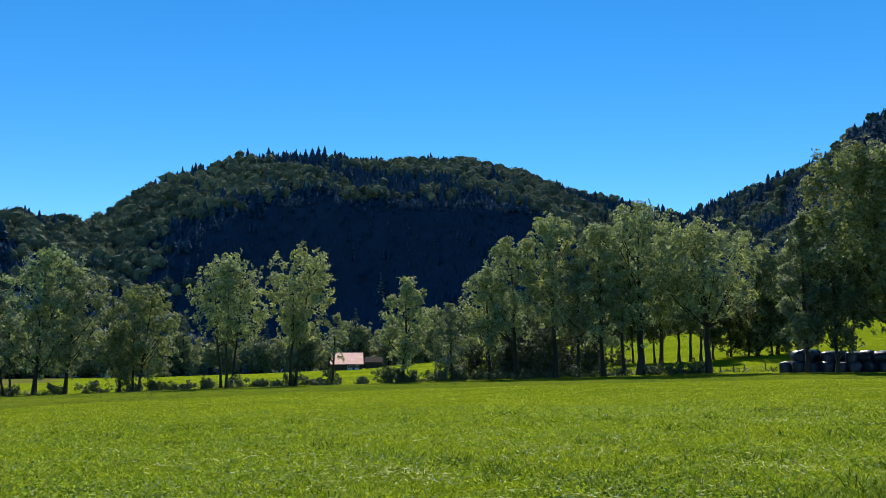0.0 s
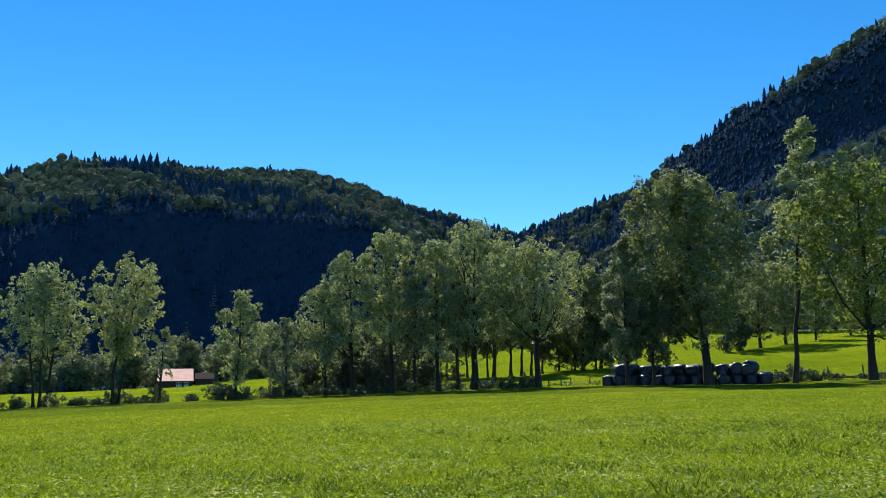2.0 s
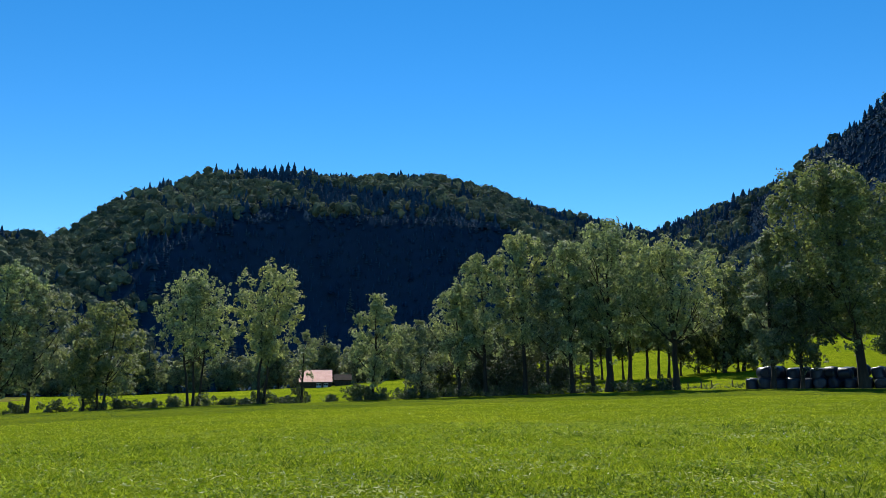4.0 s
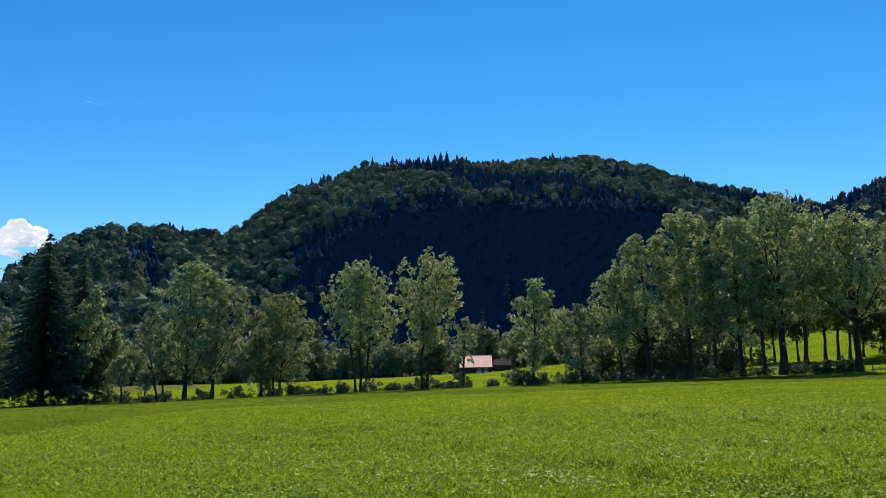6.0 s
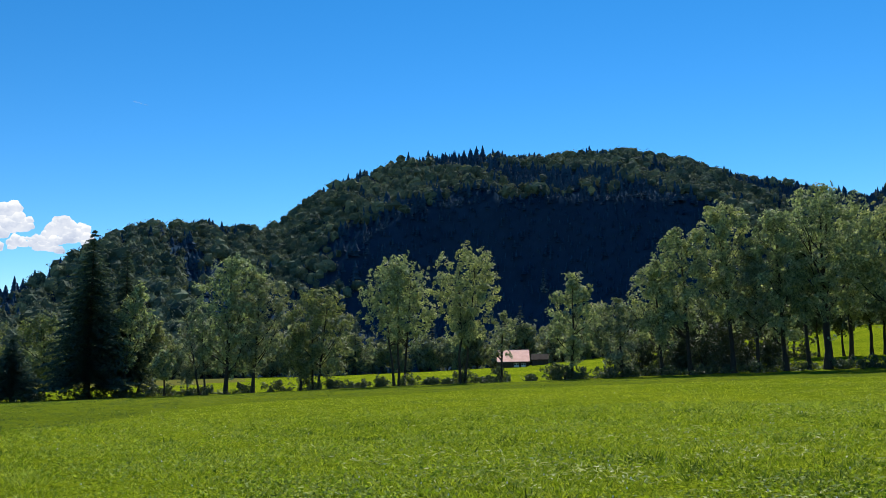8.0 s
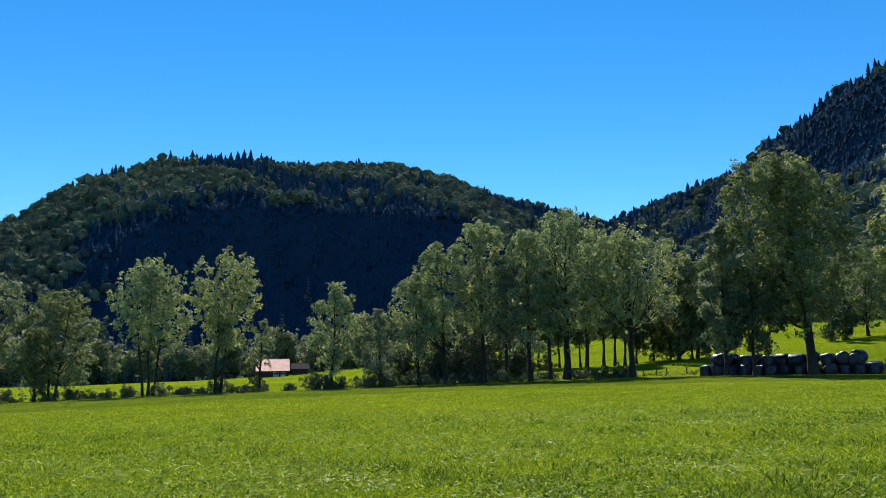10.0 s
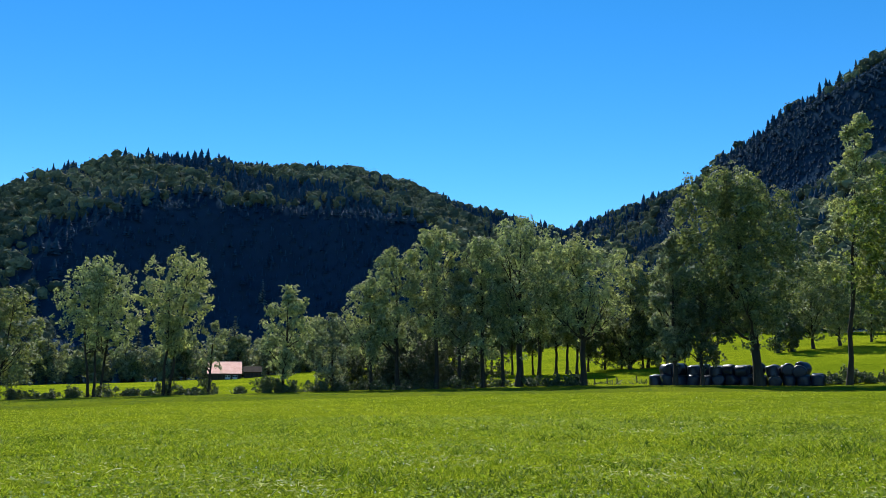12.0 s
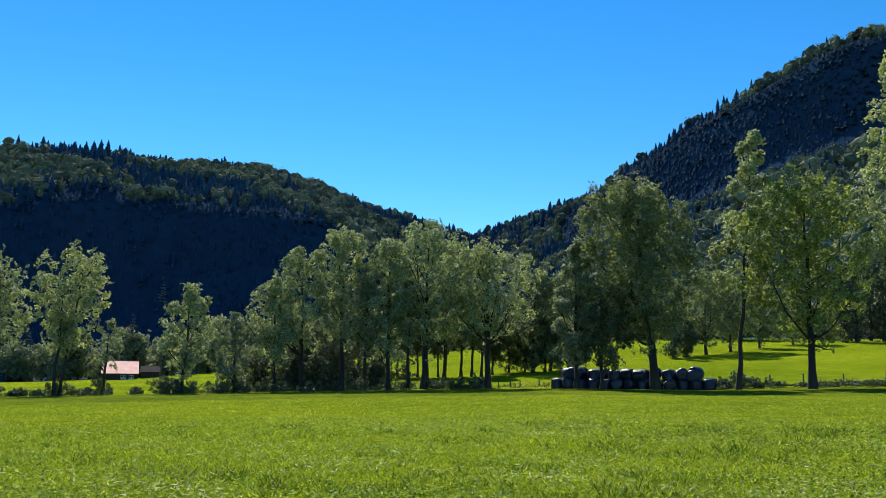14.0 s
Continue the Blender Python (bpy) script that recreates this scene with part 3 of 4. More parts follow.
broadleaf("ash_tree", "tree with crooked slim trunk on the rising meadow", 30.4, 97.4, 10.7, 3.4, 3.7, 31, clumps=125, shift=0.1, mat=DULL_LEAF, group='meadow trees')
broadleaf("ash_tree", "thin tree on the rising meadow", 31.2, 96.1, 9.9, 3.4, 3.8, 32, clumps=113, shift=0.4, mat=DULL_LEAF, group='meadow trees')
broadleaf("ash_tree", "leafy tree on the rising meadow behind the fence", 37.5, 95.4, 13.4, 6.4, 0.5, 33, clumps=328, shift=0.5, shape='dome', mat=DARK_LEAF, group='meadow trees')
broadleaf("ash_tree", "grey-green tree on the rising meadow", 39.8, 95.5, 12.4, 6.2, 0.5, 34, clumps=297, shift=1.1, mat=DARK_LEAF, shape='dome', group='meadow trees')
broadleaf("ash_tree", "grey-green tree beside others on the rising meadow", 42.0, 95.1, 10.7, 5.2, 0.5, 35, clumps=228, shift=0.7, mat=DULL_LEAF, group='meadow trees')
broadleaf("ash_tree", "reddish brown-green tree in front of the silage bales", 31.9, 70.5, 13.8, 4.1, 2.3, 36, clumps=330, shift=-0.0, mat=DULL_LEAF, group='field trees')
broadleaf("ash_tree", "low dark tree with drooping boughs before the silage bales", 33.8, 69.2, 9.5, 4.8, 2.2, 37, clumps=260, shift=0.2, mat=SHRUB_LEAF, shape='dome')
broadleaf("ash_tree", "huge round-crowned maple tree beside the silage bales", 37.6, 66.4, 19.5, 9.4, 4.4, 38, clumps=1050, shift=-2.0, shape='round', trunk=0.38, mat=DARK_LEAF, loose=1.0)
broadleaf("ash_tree", "tree with a round crown on the upper meadow", 69.2, 107.7, 13.2, 9.5, 1.9, 39, clumps=420, shift=-0.4, shape='dome', mat=DARK_LEAF, group='meadow trees')
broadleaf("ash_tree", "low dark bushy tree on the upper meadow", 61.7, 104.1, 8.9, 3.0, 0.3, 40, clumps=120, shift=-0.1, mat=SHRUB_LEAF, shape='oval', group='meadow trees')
broadleaf("ash_tree", "tree on the upper meadow casting a long shadow", 75.4, 110.8, 12.3, 7.9, 1.8, 41, clumps=380, shift=-0.1, mat=DARK_LEAF, shape='dome', group='meadow trees')
broadleaf("ash_tree", "low-branched tree on the upper meadow", 83.7, 115.3, 8.7, 5.5, 1.1, 42, clumps=191, shift=0.3, mat=DARK_LEAF, shape='dome', group='meadow trees')
broadleaf("ash_tree", "tree on the upper meadow near the dark wood", 94.4, 121.0, 9.6, 7.5, 1.1, 43, clumps=269, shift=-0.1, mat=DULL_LEAF, shape='dome', group='meadow trees')
broadleaf("ash_tree", "tall narrow ash tree with a long bare trunk", 43.2, 62.5, 23.2, 5.1, 8.0, 44, clumps=270, shift=1.8, shape='tall', trunk=0.2, loose=0.72)
broadleaf("ash_tree", "wide-spreading maple tree with a stout leaning trunk", 46.6, 57.5, 18.1, 9.6, 4.3, 45, clumps=560, shift=-0.2, shape='round', trunk=0.3, leaf=0.26, mat=LIME_LEAF, loose=0.95)
broadleaf("ash_tree", "tall leafy tree at the meadow's edge", 49.5, 49.5, 27.6, 7.6, 7.6, 46, clumps=460, shift=0.2, shape='tall', trunk=0.36)
broadleaf("ash_tree", "leafy tree of the wood above the meadow, its shade put into dark leaves", 105.1, 121.3, 13.3, 5.3, 0.3, 50, clumps=200, shift=0.3, mat=SHADE_LEAF, shape='dome', group='wood edge trees')
broadleaf("ash_tree", "leafy tree of the wood above the meadow, its shade put into dark leaves", 106.1, 119.7, 16.2, 5.2, 0.3, 51, clumps=200, shift=0.3, mat=SHADE_LEAF, shape='dome', group='wood edge trees')
broadleaf("ash_tree", "leafy tree of the wood above the meadow, its shade put into dark leaves", 110.5, 121.2, 14.7, 5.3, 0.3, 52, clumps=200, shift=0.3, mat=SHADE_LEAF, shape='dome', group='wood edge trees')
broadleaf("ash_tree", "leafy tree of the wood above the meadow, its shade put into dark leaves", 111.6, 119.5, 17.1, 5.2, 0.3, 53, clumps=200, shift=0.4, mat=SHADE_LEAF, shape='dome', group='wood edge trees')
broadleaf("ash_tree", "leafy tree of the wood above the meadow, its shade put into dark leaves", 116.6, 121.0, 15.2, 5.3, 0.3, 54, clumps=200, shift=0.3, mat=SHADE_LEAF, shape='dome', group='wood edge trees')
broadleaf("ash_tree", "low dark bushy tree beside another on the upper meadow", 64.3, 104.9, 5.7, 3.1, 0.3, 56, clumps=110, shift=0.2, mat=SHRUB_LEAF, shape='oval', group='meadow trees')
# Added behind the trunks; the dark leaf colour stands for the shade there.
broadleaf("ash_tree", "leafy tree behind the grove, coloured dark to stand for shade", 23.4, 107.5, 7.9, 5.0, 2.7, 60, clumps=130, shift=-0.1, mat=SHRUB_LEAF, shape='dome', group='meadow trees')
broadleaf("ash_tree", "leafy tree behind the grove, coloured dark to stand for shade", 25.4, 104.5, 8.4, 4.9, 3.0, 61, clumps=130, shift=-0.1, mat=SHRUB_LEAF, shape='dome', group='meadow trees')
broadleaf("ash_tree", "leafy tree behind the grove, coloured dark to stand for shade", 27.3, 101.4, 7.8, 4.8, 2.6, 62, clumps=130, shift=-0.1, mat=SHRUB_LEAF, shape='dome', group='meadow trees')
broadleaf("ash_tree", "leafy tree behind the grove, coloured dark to stand for shade", 35.8, 99.2, 7.0, 4.2, 0.7, 63, clumps=130, shift=-0.0, mat=SHRUB_LEAF, shape='dome', group='meadow trees')
broadleaf("ash_tree", "leafy tree behind the grove, coloured dark to stand for shade", 37.3, 97.6, 5.8, 3.3, 0.7, 64, clumps=130, shift=-0.0, mat=SHRUB_LEAF, shape='dome', group='meadow trees')
broadleaf("ash_tree", "leafy tree behind the grove, coloured dark to stand for shade", 39.1, 95.3, 6.7, 3.8, 1.2, 65, clumps=130, shift=-0.0, mat=SHRUB_LEAF, shape='dome', group='meadow trees')
broadleaf("ash_tree", "leafy tree behind the grove, coloured dark to stand for shade", 33.1, 97.5, 7.1, 3.3, 1.9, 66, clumps=130, shift=-0.1, mat=SHRUB_LEAF, shape='dome', group='meadow trees')

# ---- shrubs along the meadow's edge ----
shrub(-63.5, 78.8, 3.2, 2.0, 100)
shrub(-60.6, 80.6, 5.5, 1.5, 101)
shrub(-55.9, 83.2, 3.9, 1.9, 102)
shrub(-54.3, 83.9, 2.3, 0.6, 103)
shrub(-51.7, 85.2, 3.1, 0.9, 104)
shrub(-49.8, 86.0, 2.0, 0.9, 105)
shrub(-47.5, 87.0, 3.7, 1.5, 106)
shrub(-45.2, 87.8, 1.2, 1.0, 107)
shrub(-43.5, 88.4, 2.6, 1.0, 108)
shrub(-39.1, 89.5, 1.8, 0.9, 109)
shrub(-35.6, 90.2, 2.6, 1.2, 110)
shrub(-31.3, 90.9, 3.7, 1.4, 111)
shrub(-29.7, 91.1, 1.3, 0.9, 112)
shrub(-27.5, 91.4, 1.3, 0.6, 113)
shrub(-24.2, 91.6, 1.8, 1.8, 114)
shrub(-25.7, 91.5, 1.2, 0.8, 115)
shrub(-19.9, 91.8, 2.9, 1.1, 116)
shrub(-18.5, 91.8, 1.5, 0.7, 117)
shrub(-16.5, 91.8, 1.5, 0.6, 118)
shrub(-14.6, 91.7, 1.9, 1.7, 119)
shrub(-12.3, 91.6, 1.6, 0.8, 120)
shrub(-10.4, 91.4, 2.3, 1.6, 121)
shrub(-7.3, 91.1, 1.3, 0.7, 122)
shrub(-4.9, 90.7, 3.3, 1.6, 123)
shrub(-3.6, 90.5, 1.8, 1.3, 124)
shrub(-1.2, 90.1, 2.4, 1.2, 125)
shrub(0.8, 89.7, 4.2, 1.7, 126)
shrub(3.9, 89.0, 2.1, 0.9, 127)
shrub(4.3, 88.9, 2.8, 1.1, 128)
shrub(7.4, 88.2, 2.3, 0.9, 129)
shrub(9.9, 87.6, 3.0, 0.9, 130)
shrub(12.2, 86.9, 2.0, 0.8, 131)
shrub(15.2, 85.9, 2.7, 1.0, 132)
shrub(18.7, 84.4, 2.7, 0.9, 133)
shrub(22.2, 82.9, 2.3, 1.1, 134)
shrub(23.8, 82.0, 3.3, 1.0, 135)
shrub(25.4, 80.7, 2.6, 1.1, 136)
shrub(44.2, 65.9, 2.5, 0.8, 137)
shrub(45.5, 64.9, 2.8, 1.3, 138)
shrub(46.5, 63.9, 1.6, 0.6, 139)
shrub(49.0, 61.6, 2.4, 0.3, 140)
shrub(50.6, 60.0, 3.1, 0.28, 141)
shrub(52.3, 58.1, 3.6, 0.35, 142)
shrub(53.2, 57.0, 2.4, 0.45, 143)
shrub(7.7, 91.7, 4.3, 5.5, 144, "tall undergrowth inside the grove, its shade put into dark leaves", mat=SHADE_LEAF)
shrub(11.2, 90.8, 5.0, 6.1, 145, "tall undergrowth inside the grove, its shade put into dark leaves", mat=SHADE_LEAF)
shrub(14.4, 89.8, 4.2, 5.8, 146, "tall undergrowth inside the grove, its shade put into dark leaves", mat=SHADE_LEAF)
shrub(17.0, 88.9, 3.5, 5.4, 147, "tall undergrowth inside the grove, its shade put into dark leaves", mat=SHADE_LEAF)
shrub(3.3, 92.7, 2.2, 2.8, 148, "tall undergrowth inside the grove, its shade put into dark leaves", mat=SHADE_LEAF)
shrub(3.8, 96.6, 4.8, 4.3, 149, "tall undergrowth inside the grove, its shade put into dark leaves", mat=SHADE_LEAF)
shrub(5.7, 98.2, 4.9, 4.9, 150, "tall undergrowth inside the grove, its shade put into dark leaves", mat=SHADE_LEAF)
shrub(7.7, 99.8, 5.0, 5.5, 151, "tall undergrowth inside the grove, its shade put into dark leaves", mat=SHADE_LEAF)
shrub(9.3, 95.4, 4.8, 5.8, 152, "tall undergrowth inside the grove, its shade put into dark leaves", mat=SHADE_LEAF)
shrub(11.3, 96.9, 4.9, 6.4, 153, "tall undergrowth inside the grove, its shade put into dark leaves", mat=SHADE_LEAF)
shrub(13.4, 98.4, 4.9, 4.8, 154, "tall undergrowth inside the grove, its shade put into dark leaves", mat=SHADE_LEAF)
shrub(14.7, 93.9, 4.7, 5.1, 155, "tall undergrowth inside the grove, its shade put into dark leaves", mat=SHADE_LEAF)
shrub(16.9, 95.2, 4.8, 5.7, 156, "tall undergrowth inside the grove, its shade put into dark leaves", mat=SHADE_LEAF)
shrub(19.1, 96.5, 4.9, 6.3, 157, "tall undergrowth inside the grove, its shade put into dark leaves", mat=SHADE_LEAF)
# ---- farmhouse with a lean-to, beyond the meadow ----
def box(bm, x0, x1, y0, y1, z0, z1, bevel=0.0):
    vs = bmesh.ops.create_cube(bm, size=1.0, matrix=Matrix.Translation(((x0 + x1) / 2, (y0 + y1) / 2, (z0 + z1) / 2)) @ Matrix.Diagonal((x1 - x0, y1 - y0, z1 - z0, 1)))["verts"]
    if bevel:
        bmesh.ops.bevel(bm, geom=list({e for v in vs for e in v.link_edges}), offset=bevel, segments=1, affect="EDGES")


def solid(name, bm, mat, parent, label=""):
    me = bpy.data.meshes.new(name)
    bm.to_mesh(me)
    bm.free()
    me.materials.append(mat)
    return part(name, me, parent, label)


def boxed(name, dims, mat, parent, label="", bevel=0.02):
    bm = bmesh.new()
    box(bm, *dims, bevel)
    return solid(name, bm, mat, parent, label)


def roof_slope(name, x0, x1, y0, z0, y1, z1, mat, parent, label):
    """One roof slope from the eave (y0, z0) to the ridge (y1, z1)."""
    bm = bmesh.new()
    run, rise = y1 - y0, z1 - z0
    box(bm, x0, x1, 0, math.hypot(run, rise), 0, 0.14, 0.02)
    bmesh.ops.transform(bm, matrix=Matrix.Translation((0, y0, z0)) @ Matrix.Rotation(math.atan2(rise, run), 4, "X"), verts=bm.verts)
    return solid(name, bm, mat, parent, label)


def farmhouse(x, y, turn):
    house = tagged(new("farmhouse"), "low timber farmhouse with a pale red roof beyond the meadow", "house")
    house.location = (x, y, float(ground_z(x, y)) - 0.25)
    house.rotation_euler[2] = turn
    L, D, H, R = 9.2, 16.0, 2.2, 5.35
    wall = bmesh.new()
    box(wall, -L / 2, L / 2, 0, 0.25, 0, H)
    box(wall, -L / 2, L / 2, D - 0.25, D, 0, H)
    for sx in (-L / 2, L / 2 - 0.25):
        box(wall, sx, sx + 0.25, 0.25, D - 0.25, 0, H)
        g = [wall.verts.new(c) for c in ((sx, 0, H), (sx, D, H), (sx, D / 2, R - 0.15), (sx + 0.25, 0, H), (sx + 0.25, D, H), (sx + 0.25, D / 2, R - 0.15))]
        for q in ((0, 1, 2), (5, 4, 3), (0, 2, 5, 3), (2, 1, 4, 5), (1, 0, 3, 4)):
            wall.faces.new([g[k] for k in q])
    solid("wall", wall, TIMBER, house, "dark weathered timber walls")
    roof_slope("roof", -L / 2 - 0.35, L / 2 + 0.35, -0.7, H - 0.28, D / 2, R, ROOF_RED, house, "pale red sheet roof")
    back = roof_slope("roof", -L / 2 - 0.35, L / 2 + 0.35, -0.7, H - 0.28, D / 2, R, ROOF_RED, house, "pale red sheet roof")
    back.location, back.rotation_euler[2] = (0, D, 0), math.pi
    boxed("ridge_cap", (-L / 2 - 0.37, L / 2 + 0.37, D / 2 - 0.16, D / 2 + 0.16, R + 0.06, R + 0.2), ROOF_RED, house, "pale red ridge cap", 0.03)
    for k, (wx, ww, wz, wh) in enumerate(((0.9, 1.5, 0.45, 1.15), (3.0, 1.3, 0.45, 1.15))):
        w = boxed("window", (wx - ww / 2, wx + ww / 2, -0.06, 0.02, wz, wz + wh), PLASTER, house, "white framed window")
        for px in (-1, 1):
            boxed("pane", (wx + px * ww / 4 - ww * 0.2, wx + px * ww / 4 + ww * 0.2, -0.075, -0.062, wz + 0.5, wz + wh - 0.12), GLASS, w, "dark glass pane", 0.0)
        boxed("sill", (wx - ww / 2 - 0.08, wx + ww / 2 + 0.08, -0.16, -0.06, wz - 0.09, wz - 0.002), PLASTER, w)
    door = boxed("door", (-2.6, -1.5, -0.05, 0.02, 0.02, 1.95), TIMBER, house, "plank door")
    boxed("handle", (-1.68, -1.62, -0.11, -0.05, 0.95, 1.1), WIRE, door, "", 0.0)
    return house


farmhouse(-24.5, 252.5, radians(5.5))


def barn(x, y, turn):
    shed = tagged(new("shed"), "small dark timber shed beside the farmhouse", "shed")
    shed.location = (x, y, float(ground_z(x, y)) - 0.2)
    shed.rotation_euler[2] = turn
    w = bmesh.new()
    for d in ((-2.4, 2.4, 0, 0.2, 0, 1.9), (-2.4, 2.4, 5.8, 6.0, 0, 1.9), (-2.4, -2.2, 0.2, 5.8, 0, 1.9), (2.2, 2.4, 0.2, 5.8, 0, 1.9)):
        box(w, *d)
    solid("wall", w, TIMBER, shed)
    roof_slope("roof", -2.7, 2.7, -0.5, 1.75, 3.0, 3.35, ROOF_DARK, shed, "old brown roof")
    b = roof_slope("roof", -2.7, 2.7, -0.5, 1.75, 3.0, 3.35, ROOF_DARK, shed, "old brown roof")
    b.location, b.rotation_euler[2] = (0, 6.0, 0), math.pi
    boxed("door", (-0.9, 0.9, -0.05, 0.02, 0.02, 1.7), TIMBER, shed, "wide plank door")


barn(-16.6, 253.6, radians(4))


# ---- silage bales wrapped in dark film ----
def bale_mesh(seed, radius=0.56, length=1.05):
    """A round bale: bulging drum with soft rims, sagged and creased by its wrapping."""
    rng = np.random.default_rng(seed)
    prof = [(0.0, 0.0), (0.2, -0.012), (radius * 0.6, 0.0), (radius * 0.82, 0.02), (radius * 0.94, 0.07), (radius, 0.17), (radius * 1.015, 0.35), (radius * 1.02, length / 2)]
    prof += [(r, length - z) for r, z in prof[-2::-1]]
    n = 28
    ang = np.arange(n) * 2 * math.pi / n
    v = np.array([[r * math.cos(a), r * math.sin(a), z] for r, z in prof for a in ang])
    turn = np.tile(ang, len(prof))
    ph = rng.uniform(0, 6.28, 4)
    wr = 0.05 * np.sin(2 * turn + ph[0]) + 0.035 * np.sin(3 * turn + 3 * v[:, 2] + ph[1]) + 0.014 * np.sin(9 * turn + 7 * v[:, 2] + ph[2]) + rng.normal(size=len(v)) * 0.008
    rad = np.hypot(v[:, 0], v[:, 1])[:, None]
    v[:, :2] *= 1 + wr[:, None] * np.minimum(rad * 2, 1)
    v[:, 2] += rng.normal(size=len(v)) * 0.008 + 0.05 * np.sin(turn + ph[3]) * rad[:, 0] / radius
    i, j = np.meshgrid(np.arange(len(prof) - 1), np.arange(n), indexing="ij")
    a, b = (i * n + j).ravel(), (i * n + (j + 1) % n).ravel()
    return mesh_np("silage_bale", v, np.stack([a, b, b + n, a + n], -1), FILM, True)


def bale_pile():
    """Two rows of bales, with a second layer thrown loosely on top."""
    rng = np.random.default_rng(5)
    kinds = [bale_mesh(40 + k) for k in range(8)]
    a, b = np.array([30.75, 73.3]), np.array([42.3, 65.0])
    along = (b - a) / np.linalg.norm(b - a)
    back = np.array([-along[1], along[0]])
    face = math.atan2(along[1], along[0])

    def put(p, z, lying, turn, tilt):
        ob = new("silage_bale", kinds[int(rng.integers(8))])
        m = Matrix.Translation((p[0], p[1], z)) @ Matrix.Rotation(face + turn, 4, "Z") @ Matrix.Rotation(tilt, 4, "Y")
        if lying:
            ob.matrix_world = m @ Matrix.Translation((0, 0, 0.54)) @ Matrix.Rotation(radians(-90), 4, "X") @ Matrix.Rotation(rng.uniform(0, 6), 4, "Z") @ Matrix.Translation((0, 0, -0.52))
            tagged(ob, "round silage bale in dark glossy film lying on the pile", "bale", "silage bales")
        else:
            ob.matrix_world = m
            tagged(ob, "silage bale in dark glossy film standing on the grass", "bale", "silage bales")

    for row in range(2):
        for k in range(13):
            p = a + along * (0.45 + 1.13 * k + rng.uniform(-0.08, 0.08)) + back * (1.12 * row + rng.uniform(-0.15, 0.15))
            lies = k in (2, 5, 6, 9) and row == 0
            put(p, float(ground_z(*p)) - 0.08 - rng.uniform(0, 0.14), lies, rng.uniform(-0.9, 0.9), rng.uniform(-0.08, 0.08))
        for k in range(11):
            if k in ((3, 7), (5,))[row]:
                continue
            p = a + along * (1.35 + 1.14 * k + rng.uniform(-0.22, 0.22)) + back * (1.12 * row + 0.2 + rng.uniform(-0.3, 0.3))
            end = row == 0 and k in (9, 10)
            put(p, float(ground_z(*p)) + 0.80 + rng.uniform(-0.22, 0.06), rng.uniform() < 0.75 or end, 0.1 if end else rng.uniform(-1.6, 1.6), 0.0 if end else rng.normal() * 0.2)


bale_pile()


# ---- pasture fence: posts and two wires ----
def fence(points, label, tall=1.0):
    ob = tagged(new("fence"), label, "fence")
    ob.location = (points[0][0], points[0][1], float(ground_z(*points[0])))
    rng = np.random.default_rng(3)
    tops = []
    for k, (x, y) in enumerate(points):
        z = float(ground_z(x, y)) - ob.location.z
        h = tall * (1.0 + rng.uniform(-0.08, 0.1))
        dx, dy = x - ob.location.x, y - ob.location.y
        tip = rng.uniform(-0.05, 0.05, 2)
        way = np.array([[dx, dy, z - 0.1], [dx + tip[0] * 0.5, dy + tip[1] * 0.5, z + h * 0.5], [dx + tip[0], dy + tip[1], z + h - 0.05], [dx + tip[0], dy + tip[1], z + h]])
        part("post", mesh_np("post", *tube(way, [0.065, 0.06, 0.055, 0.015], 8), POST_WOOD, True), ob)
        tops.append(way[2])
    for drop in (0.12 * tall, 0.5 * tall):
        for a, b in zip(tops[:-1], tops[1:]):
            way = bow(a - [0, 0, drop], b - [0, 0, drop], -0.006, rng, 5, 0)
            part("wire", mesh_np("wire", *tube(way, np.full(5, 0.0025), 4), WIRE), ob)


fence([(27.6, 79.4), (28.7, 78.9), (29.6, 78.6), (31.3, 77.9), (32.5, 77.4)], "short weathered posts of a wire pasture fence below the grove", 0.68)
fence([(45.4, 66.0), (47.6, 64.2), (49.8, 62.6), (52.2, 60.6), (54.6, 58.4), (57.0, 56.2)], "weathered wooden posts of a wire pasture fence beneath the maple")


def stump(x, y):
    """A broken stem left standing, about head high."""
    ob = tagged(new("tree_stump"), "broken dark tree stump among low shrubs", "tree stump")
    ob.location = (x, y, float(ground_z(x, y)) - 0.05)
    way = np.array([[0.1, 0, 0], [0.0, 0, 0.5], [0.12, 0, 1.0], [0.05, 0, 1.35], [-0.25, 0, 1.75]])
    part("stem", mesh_np("stem", *tube(way, [0.2, 0.13, 0.15, 0.1, 0.03], 8), BARK, True), ob)
    part("stub", mesh_np("stub", *tube(np.array([[0.1, 0, 0.95], [0.28, 0, 1.1], [0.4, 0, 1.28]]), [0.09, 0.06, 0.02], 6), BARK, True), ob)


stump(-52.7, 85.6)


